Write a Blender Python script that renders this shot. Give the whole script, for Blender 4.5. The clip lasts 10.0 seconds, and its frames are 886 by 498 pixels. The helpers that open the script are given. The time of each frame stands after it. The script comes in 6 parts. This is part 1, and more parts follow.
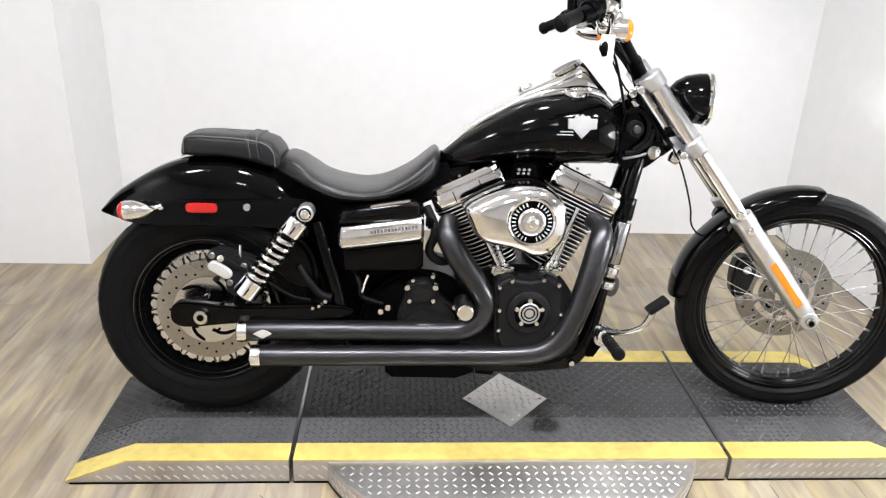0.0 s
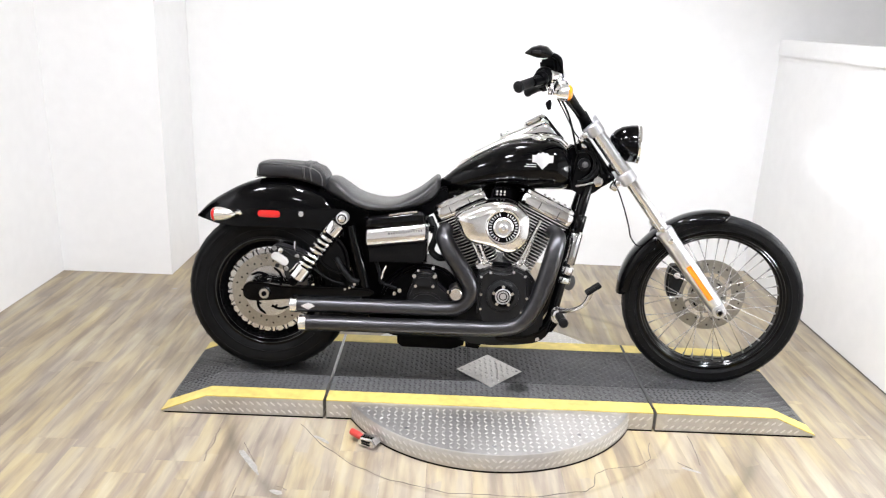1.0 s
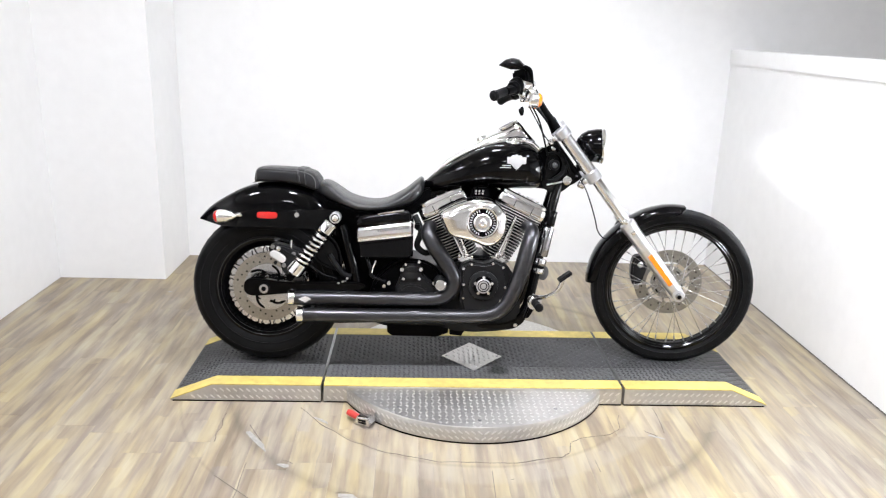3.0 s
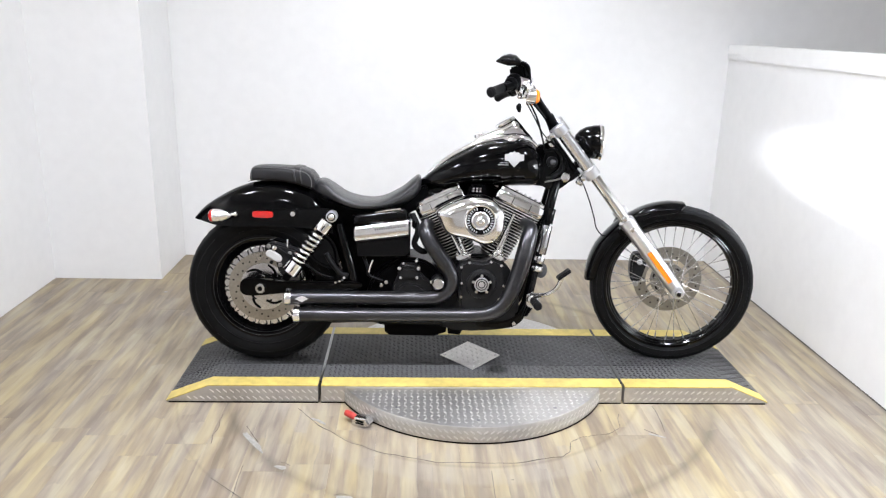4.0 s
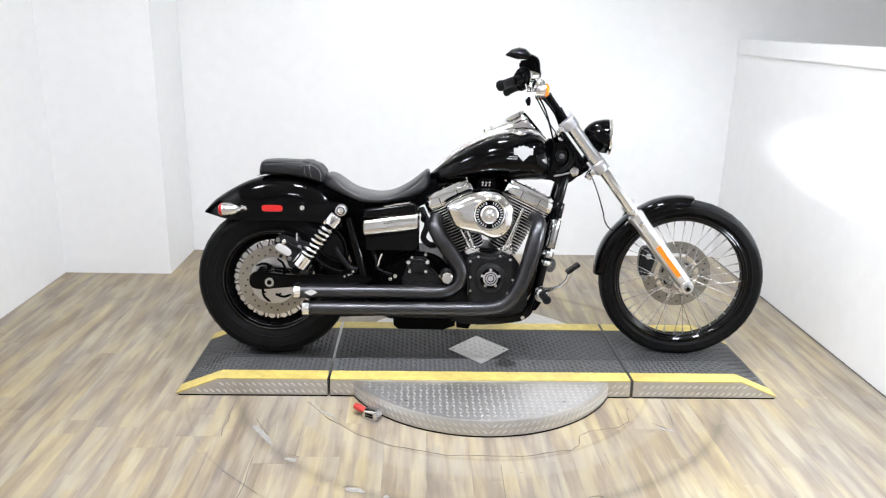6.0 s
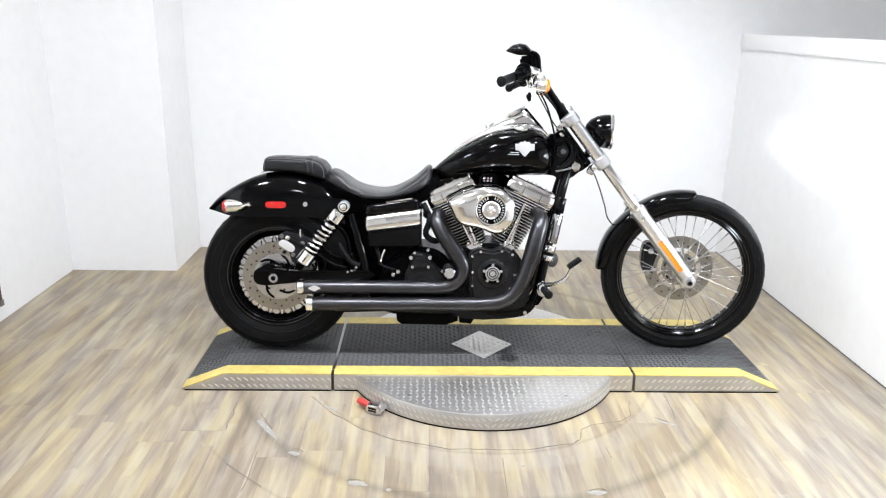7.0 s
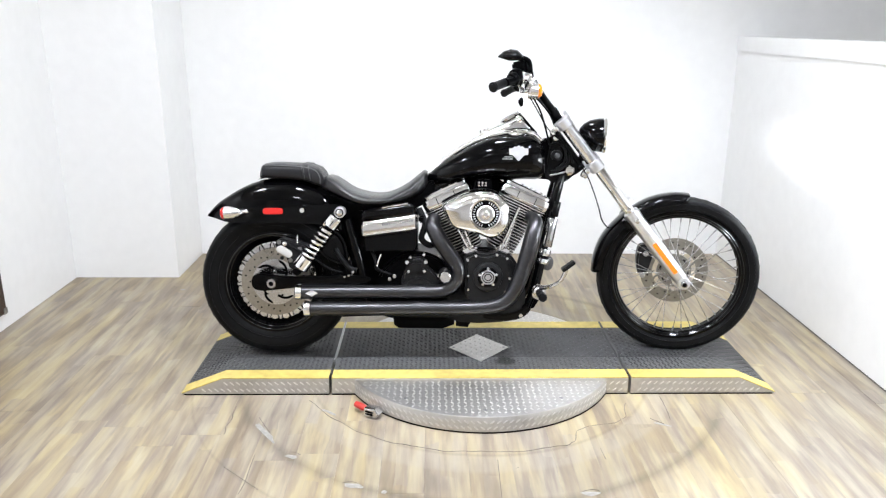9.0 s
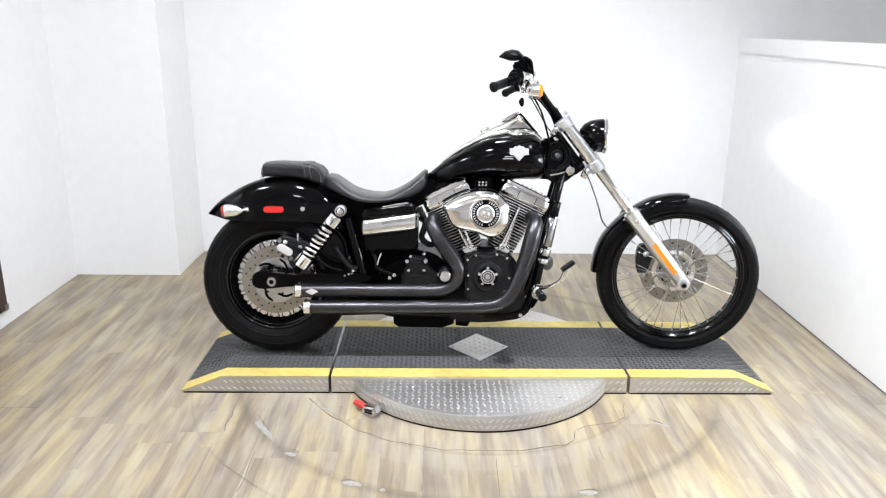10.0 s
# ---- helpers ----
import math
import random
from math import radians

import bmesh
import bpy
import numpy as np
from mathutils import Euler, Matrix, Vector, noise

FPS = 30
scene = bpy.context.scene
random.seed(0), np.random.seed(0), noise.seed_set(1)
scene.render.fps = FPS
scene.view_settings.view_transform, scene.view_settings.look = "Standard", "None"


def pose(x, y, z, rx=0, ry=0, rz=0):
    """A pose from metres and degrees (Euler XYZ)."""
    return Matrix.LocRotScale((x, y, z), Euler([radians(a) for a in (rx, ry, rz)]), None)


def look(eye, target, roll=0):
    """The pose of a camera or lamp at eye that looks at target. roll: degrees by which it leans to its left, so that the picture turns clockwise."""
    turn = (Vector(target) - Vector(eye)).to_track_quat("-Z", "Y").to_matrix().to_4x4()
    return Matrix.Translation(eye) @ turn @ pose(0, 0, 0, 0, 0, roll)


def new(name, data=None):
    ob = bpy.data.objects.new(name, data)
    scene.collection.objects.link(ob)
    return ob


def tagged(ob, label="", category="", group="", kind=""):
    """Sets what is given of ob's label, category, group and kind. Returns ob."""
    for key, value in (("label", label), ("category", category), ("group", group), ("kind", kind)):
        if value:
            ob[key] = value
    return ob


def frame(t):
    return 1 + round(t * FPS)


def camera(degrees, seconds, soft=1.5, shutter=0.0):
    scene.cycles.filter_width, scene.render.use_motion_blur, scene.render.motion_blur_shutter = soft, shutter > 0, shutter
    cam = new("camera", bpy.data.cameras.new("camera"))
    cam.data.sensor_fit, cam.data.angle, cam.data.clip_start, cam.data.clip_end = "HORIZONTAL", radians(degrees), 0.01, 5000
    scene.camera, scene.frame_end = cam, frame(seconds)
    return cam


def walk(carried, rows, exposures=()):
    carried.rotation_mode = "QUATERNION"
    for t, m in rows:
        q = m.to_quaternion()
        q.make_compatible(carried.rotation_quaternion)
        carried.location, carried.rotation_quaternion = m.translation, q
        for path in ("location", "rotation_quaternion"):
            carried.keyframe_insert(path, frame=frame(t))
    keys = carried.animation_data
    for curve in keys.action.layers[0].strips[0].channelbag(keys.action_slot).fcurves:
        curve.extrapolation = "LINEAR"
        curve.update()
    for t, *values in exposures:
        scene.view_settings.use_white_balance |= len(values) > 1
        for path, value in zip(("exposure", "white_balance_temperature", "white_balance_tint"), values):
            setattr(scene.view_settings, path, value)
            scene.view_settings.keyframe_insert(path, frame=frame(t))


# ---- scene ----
cam = camera(60.8, 10.0, soft=1.25)
PATH = [
    (0, (0.543, -2.015, 1.401), (0.662, -0.165, 0.649), 2.1),
    (0.2, (0.53, -2.212, 1.416), (0.669, -0.34, 0.727), 2.4),
    (0.3, (0.543, -2.297, 1.417), (0.678, -0.412, 0.762), 1.3),
    (0.5, (0.622, -2.453, 1.439), (0.664, -0.555, 0.809), 1.8),
    (0.7, (0.656, -2.625, 1.443), (0.65, -0.736, 0.786), 2.1),
    (1, (0.663, -2.812, 1.461), (0.671, -0.902, 0.868), 2.4),
    (1.2, (0.645, -2.943, 1.457), (0.679, -1.026, 0.888), 1.4),
    (1.3, (0.622, -3.0, 1.456), (0.647, -1.089, 0.863), 1.4),
    (1.5, (0.597, -3.084, 1.462), (0.63, -1.175, 0.867), 1.4),
    (1.7, (0.598, -3.144, 1.474), (0.647, -1.215, 0.948), 0.6),
    (2, (0.591, -3.145, 1.477), (0.673, -1.222, 0.936), 1.5),
    (2.5, (0.604, -3.119, 1.477), (0.684, -1.2, 0.921), 1.9),
    (4, (0.61, -3.061, 1.474), (0.699, -1.145, 0.904), 1.5),
    (4.5, (0.603, -3.059, 1.471), (0.684, -1.143, 0.904), 1.5),
    (5, (0.598, -3.06, 1.47), (0.672, -1.148, 0.889), 2.0),
    (5.5, (0.596, -3.063, 1.461), (0.676, -1.149, 0.888), 1.6),
    (7, (0.621, -3.088, 1.46), (0.673, -1.176, 0.876), 1.0),
    (7.5, (0.635, -3.099, 1.467), (0.684, -1.186, 0.887), 0.7),
    (8, (0.645, -3.105, 1.468), (0.691, -1.191, 0.89), 0.8),
    (8.5, (0.652, -3.114, 1.469), (0.684, -1.198, 0.898), 0.5),
    (9, (0.668, -3.118, 1.467), (0.701, -1.202, 0.895), 0.3),
    (9.5, (0.672, -3.121, 1.47), (0.711, -1.206, 0.893), 0.4),
    (10, (0.674, -3.125, 1.469), (0.703, -1.209, 0.895), 0.6),
]
EXPOSURES = [(0.0, 0.02, 6750, 11), (0.5, 0.12, 6720, 11), (1.0, 0.2, 6700, 11), (1.5, 0.19, 6650, 11), (2.5, 0.19, 6600, 11), (4.0, -0.03, 6500, 11), (5.5, -0.02, 6480, 10), (7.0, 0.14, 6450, 9), (8.5, 0.16, 6450, 9), (10.0, 0.1, 6450, 9)]
walk(cam, [(t, look(eye, target, roll)) for t, eye, target, roll in PATH], EXPOSURES)
LAMP_COLOR = (0.925, 0.95, 1.03)
COOL_LAMP_COLOR = (0.88, 0.945, 1.085)
# x, y, watts of the ceiling lamps
LAMPS = [(-0.9, -1.2, 28), (0.1, -1.2, 42), (1.1, -1.2, 48), (2.1, -1.2, 52), (-0.4, -3.8, 12), (0.7, -3.8, 12), (1.8, -3.8, 12), (0.7, 0.45, 20)]
# ---- light ----
world = bpy.data.worlds.new("world")
scene.world = world
world.use_nodes = True
world.node_tree.nodes["Background"].inputs[0].default_value = (0.9, 0.95, 1.0, 1)
world.node_tree.nodes["Background"].inputs[1].default_value = 0.02

# ---- materials ----
def material(name, color, rough=0.5, metal=0.0, coat=0.0, grain=40.0, vary=0.15, bump=0.0, bump_scale=200.0, rough_vary=0.1,
             stain=3.0, spec=0.5, transmission=0.0, emit=0.0, stretch=(1, 1, 1)):
    """Paint, metal or rubber with fine grain and broad stains in colour, gloss and relief."""
    m = bpy.data.materials.new(name)
    m.use_nodes = True
    nt = m.node_tree
    N, L = nt.nodes, nt.links
    bsdf = N["Principled BSDF"]
    bsdf.inputs["Metallic"].default_value = metal
    bsdf.inputs["Coat Weight"].default_value = coat
    bsdf.inputs["Coat Roughness"].default_value = 0.03
    bsdf.inputs["Specular IOR Level"].default_value = spec
    bsdf.inputs["Transmission Weight"].default_value = transmission
    tc = N.new("ShaderNodeTexCoord")
    mp = N.new("ShaderNodeMapping")
    mp.inputs["Scale"].default_value = stretch
    L.new(tc.outputs["Object"], mp.inputs[0])
    fine, broad = N.new("ShaderNodeTexNoise"), N.new("ShaderNodeTexNoise")
    fine.inputs["Scale"].default_value, fine.inputs["Detail"].default_value = grain, 4
    broad.inputs["Scale"].default_value, broad.inputs["Detail"].default_value = stain, 3
    L.new(mp.outputs[0], fine.inputs[0])
    L.new(mp.outputs[0], broad.inputs[0])
    add = N.new("ShaderNodeMath")
    add.operation = "ADD"
    L.new(fine.outputs[0], add.inputs[0])
    L.new(broad.outputs[0], add.inputs[1])
    ramp = N.new("ShaderNodeMapRange")
    ramp.inputs["From Min"].default_value, ramp.inputs["From Max"].default_value = 0.7, 1.3
    ramp.inputs["To Min"].default_value, ramp.inputs["To Max"].default_value = 1 - vary, 1 + vary
    L.new(add.outputs[0], ramp.inputs[0])
    mul = N.new("ShaderNodeVectorMath")
    mul.operation = "SCALE"
    mul.inputs[0].default_value = color
    L.new(ramp.outputs[0], mul.inputs["Scale"])
    L.new(mul.outputs[0], bsdf.inputs["Base Color"])
    rr = N.new("ShaderNodeMapRange")
    rr.inputs["From Min"].default_value, rr.inputs["From Max"].default_value = 0.3, 0.7
    rr.inputs["To Min"].default_value, rr.inputs["To Max"].default_value = max(0.02, rough * (1 - rough_vary)), min(1, rough * (1 + rough_vary))
    L.new(broad.outputs[0], rr.inputs[0])
    L.new(rr.outputs[0], bsdf.inputs["Roughness"])
    if bump:
        bn, b = N.new("ShaderNodeTexNoise"), N.new("ShaderNodeBump")
        bn.inputs["Scale"].default_value, bn.inputs["Detail"].default_value = bump_scale, 3
        b.inputs["Strength"].default_value, b.inputs["Distance"].default_value = bump, 0.002
        L.new(mp.outputs[0], bn.inputs[0])
        L.new(bn.outputs[0], b.inputs["Height"])
        L.new(b.outputs[0], bsdf.inputs["Normal"])
    if emit:
        bsdf.inputs["Emission Color"].default_value = (*color, 1)
        bsdf.inputs["Emission Strength"].default_value = emit
    return m


BLACK_GLOSS = material("black_gloss_paint", (0.001, 0.001, 0.0012), 0.07, coat=0.07, spec=0.16, vary=0.2, rough_vary=0.3)
BLACK_SATIN = material("black_satin_metal", (0.0012, 0.0012, 0.0014), 0.32, spec=0.035, vary=0.3, bump=0.15, bump_scale=300)
BLACK_WRINKLE = material("black_wrinkle_coat", (0.006, 0.006, 0.0063), 0.4, spec=0.2, vary=0.3, bump=0.5, bump_scale=700)
EXHAUST = material("dark_ceramic_exhaust", (0.06, 0.06, 0.064), 0.31, metal=0.9, vary=0.2, bump=0.05, bump_scale=500, stretch=(0.3, 1, 1))
CHROME = material("chrome", (0.88, 0.88, 0.88), 0.09, metal=1.0, vary=0.04, rough_vary=0.5)
FIN_EDGE = material("machined_fin_edge", (0.8, 0.79, 0.77), 0.34, metal=0.75, vary=0.1)
SOFT_CHROME = material("hazed_chrome", (0.86, 0.86, 0.86), 0.17, metal=1.0, vary=0.04, rough_vary=0.4)
SMOKED = material("smoked_chrome", (0.42, 0.42, 0.43), 0.14, metal=1.0, vary=0.06, rough_vary=0.4)
FORK_CHROME = material("brushed_fork_chrome", (0.86, 0.86, 0.87), 0.24, metal=1.0, vary=0.05, rough_vary=0.3)
POLISHED = material("polished_aluminium", (0.72, 0.72, 0.73), 0.2, metal=1.0, vary=0.06, rough_vary=0.3)
SILVER = material("silver_fork_metal", (0.62, 0.62, 0.635), 0.34, metal=0.88, vary=0.08, bump=0.05)
SPOKE = material("plated_spoke_steel", (0.6, 0.6, 0.61), 0.26, metal=0.95, vary=0.1)
STEEL = material("brake_disc_steel", (0.52, 0.5, 0.46), 0.32, metal=0.9, vary=0.12, grain=90)
DULL_DISC = material("tarnished_disc_steel", (0.37, 0.345, 0.3), 0.3, metal=0.9, vary=0.12, grain=90)
DISC_GREY = material("dull_disc_steel", (0.27, 0.255, 0.225), 0.4, metal=0.85, vary=0.15, grain=90)
GREY_CAST = material("grey_cast_metal", (0.06, 0.06, 0.062), 0.45, metal=0.4, vary=0.2, bump=0.2)
RIM_BLACK = material("black_rim_enamel", (0.002, 0.002, 0.0022), 0.13, spec=0.14, vary=0.2)
LIP = material("glint_catching_lip", (0.07, 0.07, 0.072), 0.12, metal=1.0, spec=0.6, vary=0.2)
DARK_CAST = material("dark_cast_metal", (0.012, 0.012, 0.013), 0.4, metal=0.2, spec=0.2, vary=0.2, bump=0.2)
TYRE = material("tyre_rubber", (0.0045, 0.0045, 0.0047), 0.4, spec=0.09, vary=0.3, bump=0.25, bump_scale=350, stain=12)
CROWN = material("scuffed_tread_rubber", (0.014, 0.014, 0.0145), 0.55, spec=0.15, vary=0.35, bump=0.25, bump_scale=350, stain=12)
GROOVE = material("tread_groove_rubber", (0.003, 0.003, 0.003), 0.6, spec=0.1, vary=0.3)
RUBBER = material("black_rubber", (0.005, 0.005, 0.0053), 0.5, spec=0.1, vary=0.2, bump=0.2)
LEATHER = material("black_leather", (0.008, 0.008, 0.0095), 0.36, spec=0.35, vary=0.2, bump=0.45, bump_scale=420, stain=8)
SEAT_LEATHER = material("worn_seat_leather", (0.006, 0.006, 0.007), 0.36, spec=0.4, coat=0.25, vary=0.2, bump=0.35, bump_scale=420, stain=8)
SEAT_LEATHER.node_tree.nodes["Principled BSDF"].inputs["Coat Roughness"].default_value = 0.2
THREAD = material("grey_thread", (0.1, 0.1, 0.1), 0.7)
ORANGE = material("amber_lens", (0.85, 0.21, 0.01), 0.15, coat=0.5, vary=0.05)
RED = material("red_lens", (0.45, 0.012, 0.01), 0.15, coat=0.6, vary=0.08)
GLASS = material("headlight_glass", (0.9, 0.92, 0.93), 0.03, transmission=0.9, vary=0.01)
WHITE_TAG = material("white_paper", (0.8, 0.8, 0.8), 0.6, vary=0.03)
EMBLEM = material("silver_emblem", (0.75, 0.75, 0.75), 0.3, metal=0.6, vary=0.05)
DIAL = material("black_dial", (0.01, 0.01, 0.01), 0.3)
WHITE_MARK = material("white_marking", (0.6, 0.6, 0.6), 0.5)
WALL = material("white_wall_paint", (0.8, 0.8, 0.79), 0.42, vary=0.025, grain=15, stain=0.8, bump=0.03, bump_scale=90)
DIM_WALL = material("showroom_wall", (0.62, 0.61, 0.59), 0.7, vary=0.2, stain=0.8)
TAN_WALL = material("tan_wall_paint", (0.66, 0.6, 0.53), 0.6, vary=0.05, stain=0.8)
CEILING = material("ceiling_paint", (0.7, 0.7, 0.68), 0.8, vary=0.04)
DARK_WOOD = material("dark_wood", (0.035, 0.02, 0.014), 0.35, vary=0.5, stretch=(1, 6, 1), grain=25, bump=0.2)
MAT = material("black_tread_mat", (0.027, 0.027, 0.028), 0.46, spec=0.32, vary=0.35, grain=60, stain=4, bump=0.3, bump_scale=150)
PALE_MAT = material("pale_tread_mat", (0.072, 0.072, 0.073), 0.5, spec=0.32, vary=0.3, grain=60, stain=4, bump=0.3, bump_scale=150)
TREAD = material("tread_bar_rubber", (0.045, 0.045, 0.046), 0.34, spec=0.5, vary=0.35, rough_vary=0.35)
YELLOW = material("yellow_safety_tape", (0.54, 0.425, 0.12), 0.5, vary=0.22, grain=30, stain=5)
PLATE = material("aluminium_checker_plate", (0.53, 0.515, 0.492), 0.37, metal=0.85, vary=0.1, grain=50, stain=6, rough_vary=0.15)
PLATE_BAR = material("pale_checker_bars", (0.7, 0.688, 0.665), 0.34, metal=0.85, vary=0.1, grain=60)
STEEL_EDGE = material("steel_edge", (0.35, 0.35, 0.35), 0.3, metal=1.0)
CLAMP_RED = material("red_grip", (0.45, 0.03, 0.022), 0.4)
LAMP = material("lamp_diffuser", (1.0, 0.97, 0.93), 0.5, emit=1.0)
SUBFLOOR = material("dark_subfloor", (0.05, 0.04, 0.03), 0.9)


def blotch(m, x, y, r):
    """A dark oily spot with a ragged rim."""
    nt = m.node_tree
    N, L = nt.nodes, nt.links
    geo, off, ln, nz, mr, mul = (N.new("ShaderNode" + k) for k in ("NewGeometry", "VectorMath", "VectorMath", "TexNoise", "MapRange", "VectorMath"))
    off.operation, ln.operation, mul.operation = "SUBTRACT", "LENGTH", "SCALE"
    off.inputs[1].default_value = (x, y, H)
    nz.inputs["Scale"].default_value, nz.inputs["Detail"].default_value = 22, 5
    L.new(geo.outputs["Position"], off.inputs[0])
    L.new(off.outputs[0], ln.inputs[0])
    L.new(geo.outputs["Position"], nz.inputs[0])
    total = N.new("ShaderNodeMath")
    total.operation = "MULTIPLY_ADD"
    L.new(nz.outputs[0], total.inputs[0])
    total.inputs[1].default_value = r * 1.6
    L.new(ln.outputs["Value"], total.inputs[2])
    mr.inputs["From Min"].default_value, mr.inputs["From Max"].default_value = r * 1.3, r * 1.9
    mr.inputs["To Min"].default_value, mr.inputs["To Max"].default_value = 0.12, 1.0
    L.new(total.outputs[0], mr.inputs[0])
    bsdf = N["Principled BSDF"]
    old = bsdf.inputs["Base Color"].links[0].from_socket
    L.new(old, mul.inputs[0])
    L.new(mr.outputs[0], mul.inputs["Scale"])
    L.new(mul.outputs[0], bsdf.inputs["Base Color"])


H = 0.076                             # platform height
for one in (MAT, PALE_MAT, TREAD):
    blotch(one, 0.99, -0.135, 0.05)

STRIP = 0.0507


def plank_material():
    """Pale grey-beige vinyl planks: strips of differing tone along the plank, streaky grain, a worn ring where the turntable sweeps."""
    m = bpy.data.materials.new("vinyl_wood_plank")
    m.use_nodes = True
    nt = m.node_tree
    N, L = nt.nodes, nt.links
    bsdf = N["Principled BSDF"]
    geo, info = N.new("ShaderNodeNewGeometry"), N.new("ShaderNodeObjectInfo")

    def math(op, a, b=None, c=None):
        n = N.new("ShaderNodeMath")
        n.operation = op
        for i, v in enumerate((a, b, c)):
            if v is None:
                continue
            if isinstance(v, (int, float)):
                n.inputs[i].default_value = v
            else:
                L.new(v, n.inputs[i])
        return n.outputs[0]

    def noise_at(scale, detail, stretch, shift):
        mp = N.new("ShaderNodeMapping")
        mp.inputs["Scale"].default_value = stretch
        L.new(geo.outputs["Position"], mp.inputs[0])
        L.new(shift, mp.inputs["Location"])
        n = N.new("ShaderNodeTexNoise")
        n.inputs["Scale"].default_value, n.inputs["Detail"].default_value = scale, detail
        L.new(mp.outputs[0], n.inputs[0])
        return n.outputs[0]

    sep = N.new("ShaderNodeSeparateXYZ")
    L.new(geo.outputs["Position"], sep.inputs[0])
    zero = N.new("ShaderNodeCombineXYZ")
    wave = math("MULTIPLY", math("SUBTRACT", noise_at(1.0, 3, (9, 5, 1), zero.outputs[0]), 0.5), 0.035)
    col = math("FLOOR", math("DIVIDE", math("ADD", math("ADD", sep.outputs[0], 10.0), wave), STRIP))
    wn = N.new("ShaderNodeTexWhiteNoise")
    wn.noise_dimensions = "1D"
    L.new(col, wn.inputs["W"])
    row = math("FLOOR", math("ADD", math("DIVIDE", math("ADD", sep.outputs[1], math("MULTIPLY", wave, 4.0)), 0.5), math("MULTIPLY", wn.outputs["Value"], 7.0)))
    comb = N.new("ShaderNodeCombineXYZ")
    L.new(col, comb.inputs[0])
    L.new(row, comb.inputs[1])
    wn2 = N.new("ShaderNodeTexWhiteNoise")
    L.new(comb.outputs[0], wn2.inputs["Vector"])
    cell = wn2.outputs["Value"]
    shift = N.new("ShaderNodeCombineXYZ")
    L.new(math("MULTIPLY", cell, 37.0), shift.inputs[0])
    L.new(math("MULTIPLY", cell, 91.0), shift.inputs[1])
    own = N.new("ShaderNodeCombineXYZ")
    L.new(math("MULTIPLY", info.outputs["Random"], 60.0), own.inputs[0])
    L.new(math("MULTIPLY", info.outputs["Random"], 23.0), own.inputs[1])
    streak = noise_at(1.0, 4, (60, 5, 1), shift.outputs[0])
    spear = N.new("ShaderNodeMapRange")
    spear.interpolation_type = "SMOOTHSTEP"
    spear.inputs["From Min"].default_value, spear.inputs["From Max"].default_value = 0.39, 0.6
    L.new(noise_at(1.0, 5, (19, 2.1, 1), own.outputs[0]), spear.inputs[0])
    cloud = noise_at(1.0, 4, (7, 2.2, 1), zero.outputs[0])
    patch = noise_at(0.9, 3, (1, 1, 1), zero.outputs[0])
    tone = math("ADD", math("MULTIPLY", cell, 0.085), math("ADD", math("MULTIPLY", streak, 0.22), math("ADD", math("MULTIPLY", spear.outputs[0], 0.17), math("MULTIPLY", cloud, 0.36))))
    ramp = N.new("ShaderNodeValToRGB")
    L.new(tone, ramp.inputs[0])
    e = ramp.color_ramp.elements
    e[0].position, e[0].color = 0.25, (0.165, 0.135, 0.108, 1)
    e[1].position, e[1].color = 0.65, (0.4, 0.355, 0.27, 1)
    for at, tint3 in ((0.35, (0.222, 0.184, 0.144, 1)), (0.44, (0.272, 0.229, 0.172, 1)), (0.54, (0.335, 0.288, 0.2, 1))):
        e.new(at).color = tint3
    # worn rings round the turntable
    dx, dy = math("SUBTRACT", sep.outputs[0], 0.875), math("SUBTRACT", sep.outputs[1], -0.03)
    r = math("SQRT", math("ADD", math("MULTIPLY", dx, dx), math("MULTIPLY", dy, dy)))
    wob = math("MULTIPLY", math("SUBTRACT", noise_at(2.0, 4, (1, 1, 1), zero.outputs[0]), 0.5), 0.03)
    rw = math("ADD", r, wob)

    def band(centre, width):
        return math("MAXIMUM", math("SUBTRACT", 1.0, math("DIVIDE", math("ABSOLUTE", math("SUBTRACT", rw, centre)), width)), 0.0)

    broken = math("ADD", math("MULTIPLY", noise_at(2.2, 4, (1, 1, 1), zero.outputs[0]), 1.0), 0.25)
    wear = math("MULTIPLY", math("ADD", math("MULTIPLY", band(1.02, 0.035), 0.42), math("ADD", math("MULTIPLY", math("MULTIPLY", band(1.215, 0.01), 0.22), math("LESS_THAN", sep.outputs[0], 0.5)), math("MULTIPLY", band(0.735, 0.012), 0.25))), broken)
    wear = math("ADD", wear, math("MULTIPLY", band(0.95, 0.16), 0.1))
    worn = math("MULTIPLY", math("MINIMUM", math("MULTIPLY", band(0.79, 0.06), 3.0), 1.0), math("ADD", math("MULTIPLY", streak, 0.5), 0.02))
    shade = math("SUBTRACT", math("ADD", math("MULTIPLY", patch, 0.4), 0.86), wear)
    # yellow and grey drifts
    hue = N.new("ShaderNodeSeparateColor")
    L.new(wn2.outputs["Color"], hue.inputs[0])
    drift = math("ADD", math("MULTIPLY", hue.outputs[1], 0.13), math("ADD", math("MULTIPLY", noise_at(1.0, 4, (14, 2.0, 1), own.outputs[0]), 0.47), math("MULTIPLY", noise_at(1.0, 3, (1.3, 0.9, 1), zero.outputs[0]), 0.4)))
    tint = N.new("ShaderNodeValToRGB")
    L.new(drift, tint.inputs[0])
    tint.color_ramp.elements[0].position, tint.color_ramp.elements[0].color = 0.4, (1.0, 0.945, 0.77, 1)
    tint.color_ramp.elements[1].position, tint.color_ramp.elements[1].color = 0.6, (0.93, 0.94, 0.98, 1)
